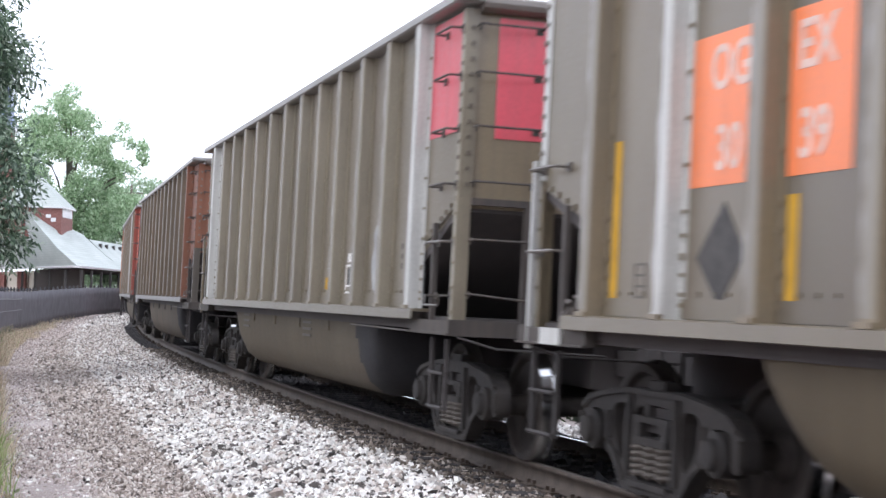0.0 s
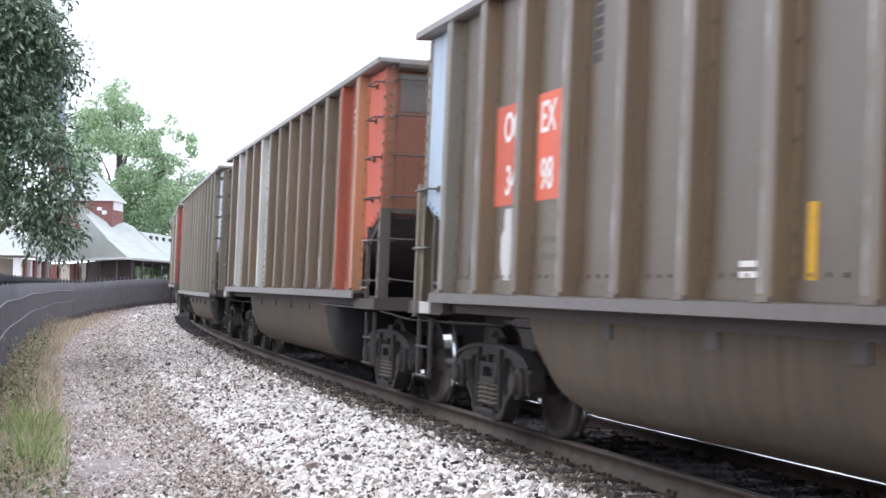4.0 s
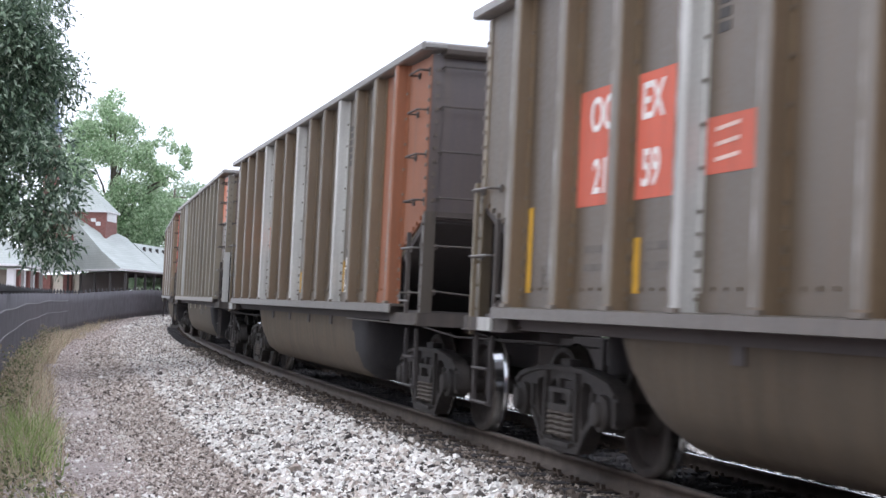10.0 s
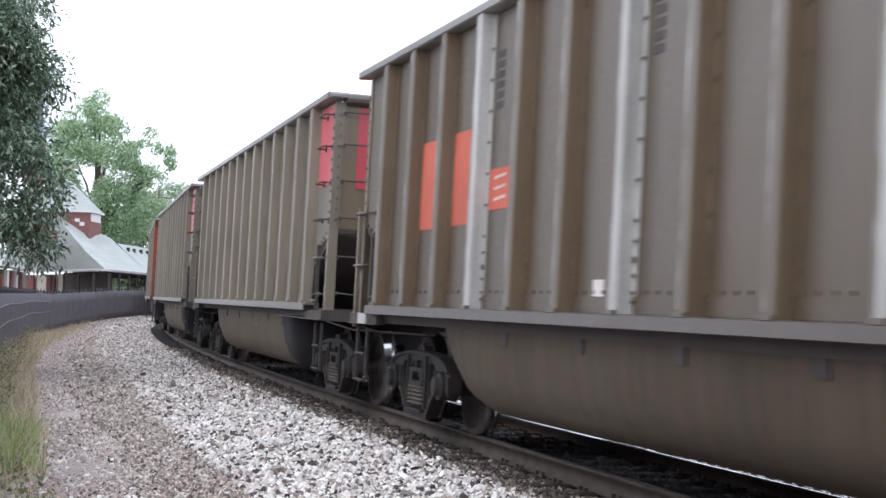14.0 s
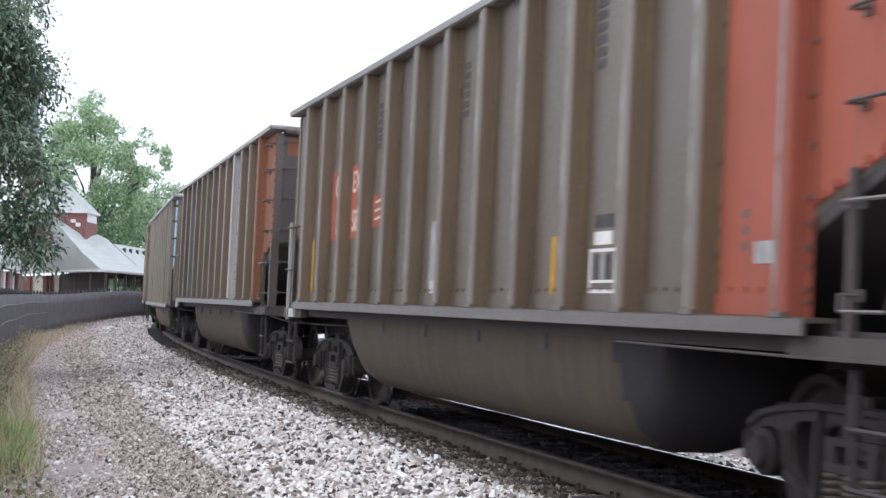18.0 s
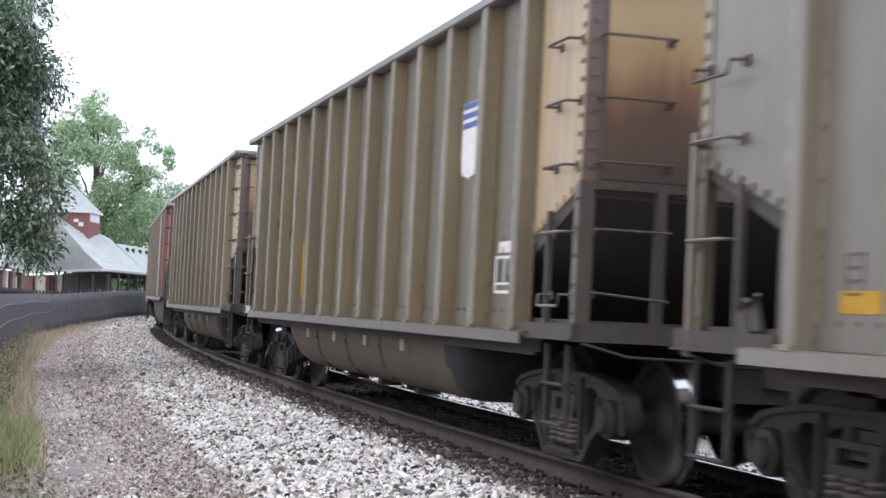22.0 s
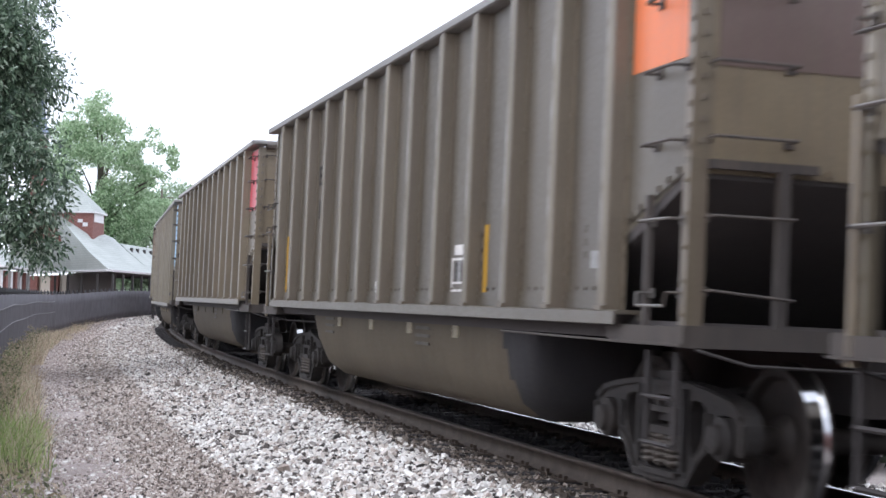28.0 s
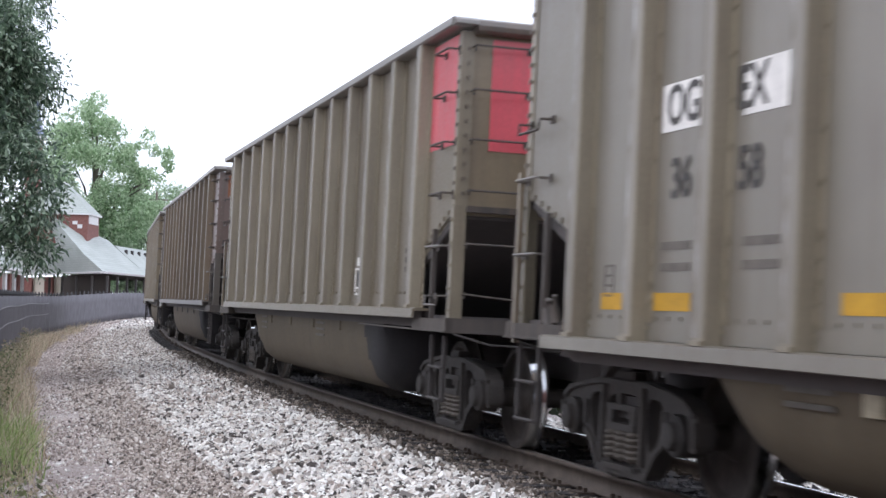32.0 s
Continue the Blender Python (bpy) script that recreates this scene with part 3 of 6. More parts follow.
def build_truck(car, sign):
    """A three-piece freight truck; the bolster is the part that carries the rest."""
    bm = bmesh.new()
    prism(bm, [(-1.12, 0.50), (-0.5, 0.44), (0.5, 0.44), (1.12, 0.50), (1.12, 0.66), (0.4, 0.74), (-0.4, 0.74), (-1.12, 0.66)], "x", -0.19, 0.19)
    bolster = part("truck", bm, TRUCK, car, "three-piece freight truck of dusty cast steel")
    bolster.location = (sign * TRUCK_AT, 0, 0)
    bolster.rotation_euler = (0, 0, sign * TRUCK_AT / RADIUS)
    for sg in (-1, 1):
        y0, y1 = sorted((sg * 1.03, sg * 1.15))
        bm = bmesh.new()
        half = [(0.0, 0.775), (0.42, 0.775), (0.78, 0.735), (1.04, 0.68), (1.16, 0.58), (1.17, 0.42), (1.12, 0.36), (1.04, 0.37), (1.03, 0.50), (1.0, 0.60), (0.79, 0.60), (0.75, 0.50), (0.74, 0.38),
                (0.62, 0.33), (0.44, 0.14), (0.32, 0.10), (0.0, 0.10)]
        outline = rounded(half + [(-x, z) for x, z in half[-2:0:-1]])
        middle = rounded([(-0.29, 0.175), (0.29, 0.175), (0.31, 0.50), (0.28, 0.675), (-0.28, 0.675), (-0.31, 0.50)])
        window = [(0.39, 0.675), (0.61, 0.655), (0.64, 0.54), (0.56, 0.37), (0.45, 0.27), (0.39, 0.42)]
        cast_plate(bm, [outline, middle, rounded(window), rounded([(-x, z) for x, z in window])], y0, y1)
        out = sg * 0.025
        strap(bm, [(-1.12, 0.60), (-1.0, 0.67), (-0.77, 0.712), (-0.42, 0.75), (0.42, 0.75), (0.77, 0.712), (1.0, 0.67), (1.12, 0.60)], 0.035, *sorted((sg * 1.15 - 0.001, sg * 1.15 + out)))
        strap(bm, [(-0.68, 0.38), (-0.56, 0.31), (-0.41, 0.135), (0.41, 0.135), (0.56, 0.31), (0.68, 0.38)], 0.05, *sorted((sg * 1.15 - 0.001, sg * 1.15 + out)))
        for k in (-1, 1):
            strap(bm, [(k * 0.345, 0.2), (k * 0.35, 0.5), (k * 0.335, 0.73)], 0.045, *sorted((sg * 1.15 - 0.001, sg * 1.15 + out * 1.4)))
            strap(bm, [(k * 1.14, 0.56), (k * 1.14, 0.40)], 0.04, *sorted((sg * 1.15 - 0.001, sg * 1.15 + out)))
            strap(bm, [(k * 0.685, 0.60), (k * 0.675, 0.42)], 0.045, *sorted((sg * 1.15 - 0.001, sg * 1.15 + out)))
        box(bm, -0.29, 0.29, y0 - 0.05, y1 + 0.05, 0.15, 0.185)
        box(bm, -0.12, 0.12, y0 + 0.01, y1 - 0.01, 0.77, 0.83)
        part("side_frame", bm, FRAME_STEEL, bolster, role="side_frame")
        bm = bmesh.new()
        box(bm, -0.25, 0.25, y0 - 0.04, y1 + 0.04, 0.42, 0.47)
        box(bm, -0.25, -0.15, y0 - 0.03, y1 + 0.03, 0.47, 0.56)
        box(bm, 0.15, 0.25, y0 - 0.03, y1 + 0.03, 0.47, 0.56)
        box(bm, -0.27, 0.27, y0 - 0.03, y1 + 0.03, 0.56, 0.60)
        box(bm, -0.13, -0.06, y0 - 0.01, y1 + 0.01, 0.60, 0.68)
        part("bolster_end", bm, FRAME_STEEL, bolster, role="bolster_end")
        for x in (-0.185, 0.0, 0.185):
            bm = bmesh.new()
            rod(bm, [(x + 0.07 * math.cos(a), sg * 1.125 + 0.07 * math.sin(a), 0.205 + 0.205 * a / (2 * math.pi * 5)) for a in np.linspace(0, 2 * math.pi * 5, 46)], 0.0175, 5)
            part("coil_spring", bm, SPRING_STEEL, bolster, role="coil_spring", smooth=True)
        for k in (-1, 1):
            bm = bmesh.new()
            lathe(bm, [(0.04, sg * 1.25), (0.085, sg * 1.245), (0.10, sg * 1.20), (0.135, sg * 1.19), (0.14, sg * 1.01), (0.05, sg * 1.0)], 14)
            for v in bm.verts:
                v.co.x += k * AXLE_AT
                v.co.z += WHEEL_R
            part("bearing_cap", bm, FRAME_STEEL, bolster, role="bearing_cap", smooth=True)
    for k in (-1, 1):
        bm = bmesh.new()
        for sg in (-1, 1):
            lathe(bm, [(0.09, sg * 0.62), (0.13, sg * 0.66), (0.15, sg * 0.70), (0.375, sg * 0.735), (0.395, sg * 0.695), (0.485, sg * 0.690), (0.487, sg * 0.715),
                       (0.464, sg * 0.735), (0.457, sg * 0.79), (0.452, sg * 0.825), (0.425, sg * 0.83), (0.40, sg * 0.825), (0.37, sg * 0.775), (0.16, sg * 0.75), (0.13, sg * 0.80), (0.09, sg * 0.82)], 40,
                  [0, 0, 0, 0, 0, 0, 1, 1, 1, 0, 0, 0, 0, 0, 0])
        lathe(bm, [(0.09, -1.02), (0.09, -0.5), (0.075, 0.0), (0.09, 0.5), (0.09, 1.02)], 14)
        w = part("wheelset", bm, [WHEEL_STEEL, TREAD_STEEL], bolster, "steel wheels with bright polished treads on one axle", True, "wheelset")
        w.location = (k * AXLE_AT, 0, WHEEL_R)
    bm = bmesh.new()
    for k in (-1, 1):
        box(bm, k * 0.36 - 0.05, k * 0.36 + 0.05, -0.85, 0.85, 0.34, 0.44)
    part("brake_beam", bm, TRUCK, bolster, role="brake_beam")


def build_gondola(drop):
    """One ribbed bathtub gondola; drop lowers its side sill."""
    car = new("coal_gondola")
    tagged(car, "dusty khaki coal gondola with ribbed sides on the curved track", "coal wagon", "cars of the coal train")
    for sg in (-1, 1):
        near = sg < 0
        for i in range(14):
            a, b = EDGES[i], EDGES[i + 1]
            bm = bmesh.new()
            y0, y1 = sorted((sg * 1.475, sg * 1.495))
            if i == 0:
                prism(bm, [(a, 2.10), (b, 1.74), (b, 3.69), (a, 3.69)], "y", y0, y1)
            elif i == 13:
                prism(bm, [(a, 1.74), (b, 2.10), (b, 3.66), (a, 3.69)], "y", y0, y1)
            else:
                box(bm, a, b, y0, y1, 1.2 - drop, 3.69)
                for x in np.arange(a + 0.28, b - 0.2, 0.17):
                    box(bm, x - 0.013, x + 0.013, *sorted((sg * 1.495, sg * 1.507)), 1.352 - drop, 1.376 - drop)
                box(bm, a + 0.1, b - 0.1, *sorted((sg * 1.495, sg * 1.508)), 1.225 - drop, 1.335 - drop)
            if i in (0, 13):
                k = -1 if i == 0 else 1
                for q in np.linspace(0.12, 1.0, 7):
                    x, z = k * (6.33 + 0.97 * q), 1.77 + 0.33 * q
                    box(bm, x - 0.02, x + 0.02, *sorted((sg * 1.495, sg * 1.515)), z - 0.0, z + 0.04)
            part("side_panel", bm, KHAKI, car, role=f"panel_{i}_{'near' if near else 'far'}")
        for i, x in enumerate(POSTS):
            x += {0: 0.17, 1: 0.10, 2: 0.05}.get(i, 0.0) if drop else 0.0
            bm = bmesh.new()
            poly = [(x - 0.115, sg * 1.496), (x - 0.115, sg * 1.504), (x - 0.078, sg * 1.508), (x - 0.068, sg * 1.604), (x - 0.06, sg * 1.612), (x + 0.06, sg * 1.612), (x + 0.068, sg * 1.604),
                    (x + 0.078, sg * 1.508), (x + 0.125, sg * 1.504), (x + 0.125, sg * 1.496)]
            prism(bm, poly, "z", 1.21 - drop, 3.695)
            n0 = len(bm.faces)
            rivet_row(bm, x + 0.103, sg * 1.505, 1.3 - drop, 3.6, 0.262, sg, 0.012)
            rivet_row(bm, x + 0.103, sg * 1.505, 1.36 - drop, 1.7, 0.11, sg, 0.012)
            box(bm, x - 0.07, x + 0.07, *sorted((sg * 1.600, sg * 1.635)), 1.215 - drop, 1.245 - drop)
            for f in list(bm.faces)[n0:]:
                f.material_index = 1
            n0 = len(bm.faces)
            box(bm, x - 0.0715, x - 0.035, *sorted((sg * 1.590, sg * 1.6145)), 1.26 - drop, 3.67)
            for f in list(bm.faces)[n0:]:
                f.material_index = 2
            n0 = len(bm.faces)
            box(bm, x - 0.034, x + 0.055, *sorted((sg * 1.600, sg * 1.6142)), 1.26 - drop, 3.68)
            for f in list(bm.faces)[n0:]:
                f.material_index = 3
            part("side_post", bm, [KHAKI, BOLT, WORN, FACE], car, role=f"post_{i}_{'near' if near else 'far'}")
        bm = bmesh.new()
        prism(bm, [(sg * 1.40, 3.705), (sg * 1.61, 3.695), (sg * 1.63, 3.705), (sg * 1.63, 3.76), (sg * 1.615, 3.78), (sg * 1.40, 3.78)], "x", -7.44, 7.44)
        for e in (-1, 1):
            prism(bm, [(e * 7.44, 3.705), (e * 7.50, 3.715), (e * 7.50, 3.75), (e * 7.44, 3.78)], "y", *sorted((sg * 1.40, sg * 1.61)))
        part("top_chord", bm, KHAKI, car, role=f"chord_{'near' if near else 'far'}")
        bm = bmesh.new()
        prism(bm, [(sg * 1.44, 1.15 - drop), (sg * 1.44, 1.22 - drop), (sg * 1.60, 1.22 - drop), (sg * 1.635, 1.21 - drop), (sg * 1.64, 1.128 - drop), (sg * 1.625, 1.123 - drop), (sg * 1.62, 1.19 - drop), (sg * 1.47, 1.195 - drop), (sg * 1.47, 1.15 - drop)], "x", -6.56, 6.56)
        part("side_sill", bm, KHAKI, car, role=f"sill_{'near' if near else 'far'}")
        # web strips coloured dark to draw the shadow line under the sill
        bm = bmesh.new()
        box(bm, -6.4, 6.4, *sorted((sg * 1.446, sg * 1.458)), 1.04 - drop, 1.10 - drop)
        box(bm, -6.55, 6.55, *sorted((sg * 1.46, sg * 1.478)), 1.07 - drop, 1.19 - drop)
        part("sill_web", bm, DARK, car, role="sill_web")
        # bathtub floor, one each side of the centre sill
        bm = bmesh.new()
        sec = [(1.44, 1.14), (1.435, 0.88), (1.40, 0.63), (1.32, 0.44), (1.18, 0.34), (1.0, 0.30), (0.75, 0.30), (0.52, 0.36), (0.38, 0.50), (0.35, 0.73), (0.35, 1.14)]
        xs = [-4.47, -4.45, -4.38, -4.28, -4.12, -3.92, -3.7, -3.4, *np.linspace(-3.0, 3.0, 5), 3.4, 3.7, 3.82, 3.92, 4.12, 4.28, 4.38, 4.45, 4.47]
        rings = []
        for x in xs:
            q = max(0.0, abs(x) - 3.4) / 1.07
            bow = 2.0 if x < 0 else 3.6
            e = max(0.04, max(0.0, 1 - q ** bow) ** (1 / bow))
            rings.append([bm.verts.new((x, sg * (0.9 + (y - 0.9) * (0.9 + 0.1 * e)), 1.14 - (1.14 - z) * e)) for y, z in sec])
        for a, b in zip(rings, rings[1:]):
            for k in range(len(sec) - 1):
                f = bm.faces.new((a[k], a[k + 1], b[k + 1], b[k]))
                # black lead end: soot, plus shade of the turned-under face painted in
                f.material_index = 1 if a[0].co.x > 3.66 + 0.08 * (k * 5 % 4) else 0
        part("tub_floor", bm, [TUB, TUB_SOOT_SHADE], car, "rounded bathtub floor pan caked in dust", True, f"tub_{'near' if near else 'far'}")
        for i, x in enumerate((-2.6, -0.95, 0.7, 2.35)):
            bm = bmesh.new()
            prism(bm, [(x - 0.08, 0.93 - drop), (x + 0.08, 0.93 - drop), (x + 0.08, 1.05 - drop), (x - 0.08, 1.05 - drop)], "y", *sorted((sg * 1.42, sg * 1.452)))
            part("tub_pad", bm, DARK, car, role=f"pad_{'near' if near else 'far'}")
        bm = bmesh.new()
        rod(bm, [(4.1, sg * 1.58, 1.03), (6.9, sg * 1.58, 1.02)], 0.009)
        part("brake_rod", bm, IRON, car, role="brake_rod")
    for k in (-1, 1):
        end = "lead" if k > 0 else "trail"
        bm = bmesh.new()
        box(bm, *sorted((k * 7.30, k * 7.33)), -1.48, 1.48, 2.05, 3.66)
        for y in np.linspace(-1.2, 1.2, 9):
            box(bm, *sorted((k * 7.33, k * 7.348)), y - 0.02, y + 0.02, 2.075, 2.11)
        part("end_wall", bm, KHAKI, car, role=f"endwall_{end}")
        bm = bmesh.new()
        prism(bm, [(k * 7.20, 3.66), (k * 7.42, 3.645), (k * 7.475, 3.67), (k * 7.49, 3.71), (k * 7.475, 3.755), (k * 7.42, 3.779), (k * 7.20, 3.779)], "y", -1.398, 1.398)
        part("end_chord", bm, KHAKI, car, role=f"endchord_{end}")
        bm = bmesh.new()
        prism(bm, [(k * 7.30, 2.05), (k * 7.30, 2.02), (k * 4.9, 1.06), (k * 4.9, 1.14), (k * 7.26, 2.08)], "y", -1.47, 1.47)
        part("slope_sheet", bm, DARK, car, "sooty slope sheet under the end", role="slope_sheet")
        for y in (-1.46, 1.44):
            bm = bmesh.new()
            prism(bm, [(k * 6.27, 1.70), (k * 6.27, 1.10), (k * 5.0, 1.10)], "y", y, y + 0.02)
            part("end_gusset", bm, TUB_SOOT_SHADE, car, role="end_gusset")
        bm = bmesh.new()
        box(bm, *sorted((k * 6.3, k * 7.45)), -1.52, 1.52, 1.06, 1.10)
        box(bm, *sorted((k * 7.37, k * 7.47)), -1.56, 1.56, 1.01, 1.14)
        for sg in (-1, 1):
            box(bm, *sorted((k * 6.3, k * 7.47)), *sorted((sg * 1.5, sg * 1.57)), 1.02, 1.13)
            box(bm, *sorted((k * 6.3, k * 7.47)), *sorted((sg * 1.55, sg * 1.59)), 1.015, 1.03)
        part("end_platform", bm, KHAKI, car, role=f"platform_{end}")
        for sg in (-1, 1):
            near = "near" if sg < 0 else "far"
            bm = bmesh.new()
            prism(bm, [(k * 7.265, sg * 1.497), (k * 7.265, sg * 1.512), (k * 7.36, sg * 1.512), (k * 7.36, sg * 1.40), (k * 7.34, sg * 1.40), (k * 7.34, sg * 1.497)], "z", 1.12, 2.13)
            rivet_row(bm, k * 7.325, sg * 1.512, 1.2, 2.1, 0.2, sg, 0.012)
            part("corner_post", bm, KHAKI, car, role=f"corner_{end}_{near}")
            bm = bmesh.new()
            box(bm, *sorted((k * 7.25, k * 7.352)), *sorted((sg * 1.4965, sg * 1.506)), 2.13, 3.675)
            n0 = len(bm.faces)
            rivet_row(bm, k * 7.32, sg * 1.506, 2.2, 3.6, 0.128, sg, 0.016)
            for f in list(bm.faces)[n0:]:
                f.material_index = 1
            part("corner_flange", bm, [KHAKI, BOLT], car, role=f"cornerside_{end}_{near}")
            bm = bmesh.new()
            box(bm, *sorted((k * 7.335, k * 7.352)), *sorted((sg * 1.4965, sg * 1.39)), 2.13, 3.675)
            n0, z = len(bm.faces), 2.24
            while z < 3.6:
                box(bm, *sorted((k * 7.352, k * 7.37)), sg * 1.44 - 0.015, sg * 1.44 + 0.015, z - 0.015, z + 0.015)
                z += 0.128
            for f in list(bm.faces)[n0:]:
                f.material_index = 1
            part("corner_flange", bm, [KHAKI, BOLT], car, role=f"cornerend_{end}_{near}")
            bm = bmesh.new()
            box(bm, *sorted((k * 7.337, k * 7.39)), *sorted((sg * 0.70, sg * 1.40)), 2.075, 2.13)
            part("end_beam", bm, IRON, car, role="end_beam")
            bm = bmesh.new()
            box(bm, k * 6.80 - 0.022, k * 6.80 + 0.022, *sorted((sg * 1.50, sg * 1.54)), 1.12, 1.94)
            part("ladder_stile", bm, IRON, car, role="ladder_stile")
            bm = bmesh.new()
            box(bm, *sorted((k * 7.34, k * 7.40)), sg * 0.92 - 0.035, sg * 0.92 + 0.035, 1.10, 2.08)
            part("end_stile", bm, IRON, car, role="end_stile")
            full = k * sg < 0
            bm = bmesh.new()
            box(bm, *sorted((k * 7.285, k * 7.335)), *sorted((sg * 1.535, sg * 1.57)), 0.98, 2.27)
            if not full:
                part("hand_post", bm, TAN, car, "slim steel hand post", role="hand_post")
            else:
                bm.free()
            for i, z in enumerate(RUNGS if full else (1.64, 2.2, 2.29, 2.63)):
                bm = bmesh.new()
                dip = -0.08 if (i == 0 if full else i > 1) else 0.0
                x0, x1 = k * 6.84, k * 7.28
                rod(bm, [(x0, sg * 1.50, z), (x0, sg * 1.60, z), (x0 + k * 0.02, sg * 1.61, z + dip), (x1 - k * 0.02, sg * 1.61, z + dip), (x1, sg * 1.60, z), (x1, sg * 1.50, z)], 0.011)
                for x in (x0, x1):
                    box(bm, x - 0.03, x + 0.03, *sorted((sg * 1.4965, sg * 1.515)), z - 0.03, z + 0.03)
                part("grab_iron", bm, BRIGHT if i < 2 else IRON, car, role=f"rung_{i}" if full else f"trail_rung_{i}")
                if not full:
                    continue
                bm = bmesh.new()
                rod(bm, [(k * 7.33, sg * 1.40, z + 0.02), (k * 7.46, sg * 1.40, z + 0.02), (k * 7.46, sg * 0.88, z + 0.02 + dip / 2), (k * 7.33, sg * 0.88, z + 0.02 + dip / 2)], 0.011)
                for y in (1.40, 0.88):
                    box(bm, *sorted((k * 7.33, k * 7.345)), sg * y - 0.03, sg * y + 0.03, z - 0.015, z + 0.045)
                part("end_rung", bm, IRON, car, role=f"endrung_{i}")
            bm = bmesh.new()
            for x in (6.86, 7.28):
                box(bm, k * x - 0.02, k * x + 0.02, *sorted((sg * 1.50, sg * 1.53)), 0.40, 0.98)
            for z in (0.42, 0.70):
                rod(bm, [(k * 6.86, sg * 1.54, z), (k * 7.28, sg * 1.54, z)], 0.015)
            part("sill_step", bm, TRUCK, car, "steel sill step under the corner", role="sill_step")
        bm = bmesh.new()
        box(bm, *sorted((k * 7.0, k * 7.93)), -0.11, 0.11, 0.74, 0.95)
        prism(bm, [(k * 7.87, -0.14), (k * 8.12, -0.17), (k * 8.25, -0.10), (k * 8.23, 0.02), (k * 8.15, 0.04), (k * 8.17, 0.16), (k * 7.89, 0.15)], "z", 0.68, 0.98)
        part("coupler", bm, TRUCK, car, "rusty knuckle coupler", role="coupler")
        bm = bmesh.new()
        rod(bm, [(k * 7.45, 0.33, 0.86), (k * 7.62, 0.36, 0.80), (k * 7.85, 0.30, 0.58), (k * 8.1, 0.18, 0.48), (k * 8.26, 0.05, 0.55)], 0.028)
        part("air_hose", bm, DARK, car, role="air_hose", smooth=True)
        bm = bmesh.new()
        rod(bm, [(k * 7.5, -1.5, 1.0), (k * 7.58, -1.2, 0.92), (k * 7.58, -0.3, 0.9)], 0.011)
        part("uncoupling_lever", bm, TRUCK, car, role="uncoupling_lever")
        bm = bmesh.new()
        box(bm, *sorted((k * 4.55, k * 5.15)), -0.6, 0.6, 0.30, 0.5)
        box(bm, *sorted((k * 4.3, k * 7.2)), -0.62, -0.55, 0.55, 0.7)
        part("brake_rigging", bm, DARK, car, role="brake_rigging")
        build_truck(car, k)
    bm = bmesh.new()
    box(bm, -7.35, 7.35, -0.30, 0.30, 0.62, 1.12)
    part("centre_sill", bm, DARK, car)
    bm = bmesh.new()
    box(bm, -7.25, 7.25, -1.46, 1.46, 1.13, 1.16)
    part("floor_plate", bm, DARK, car)
    bm = bmesh.new()
    box(bm, -7.0, -6.66, -1.60, -1.575, 1.02, 1.13)
    part("white_plate", bm, PALE, car, "small white plate on the platform edge")
    for x, z, r in ((-6.72, 1.17, 0.05), (-6.6, 1.2, 0.035)):
        bm = bmesh.new()
        rod(bm, [(x, -1.50, z - 0.05), (x, -1.52, z + 0.06), (x + 0.05, -1.54, z + 0.14)], [r, r * 0.8, r * 0.5], 8)
        part("valve", bm, BRIGHT, car, "small pale brake valve", True)
    return car


TEXTS = {}


def text_mesh(body, size):
    """A flat mesh of built-in letters, standing in the x-z plane."""
    key = (body, size)
    if key not in TEXTS:
        cu = bpy.data.curves.new("lettering", "FONT")
        cu.body, cu.size, cu.align_x, cu.align_y, cu.extrude, cu.offset = body, size, "CENTER", "CENTER", 0.002, 0.006
        ob = new("lettering", cu)
        me = bpy.data.meshes.new_from_object(ob.evaluated_get(bpy.context.evaluated_depsgraph_get()))
        bpy.data.objects.remove(ob)
        me.transform(pose(0, 0, 0, 90))
        me.name = "lettering"
        TEXTS[key] = me
    return TEXTS[key]


def letters(car, body, x, z, size, ink, squeeze=0.85):
    me = text_mesh(body, size).copy()
    me.materials.clear()
    me.materials.append(ink)
    me.transform(Matrix.Diagonal((squeeze, 1, 1, 1)))
    ob = new("lettering", me)
    ob.parent, ob.location = car, (x, -1.5015, z)
    return tagged(ob, "stencilled lettering")


def plate(car, name, x0, x1, z0, z1, mat, y=-1.4975, label="", poly=None):
    bm = bmesh.new()
    prism(bm, poly or [(x0, z0), (x1, z0), (x1, z1), (x0, z1)], "y", y - 0.002, y + 0.004)
    return part(name, bm, mat, car, label)


def mid(i):
    return (EDGES[i] + EDGES[i + 1]) / 2


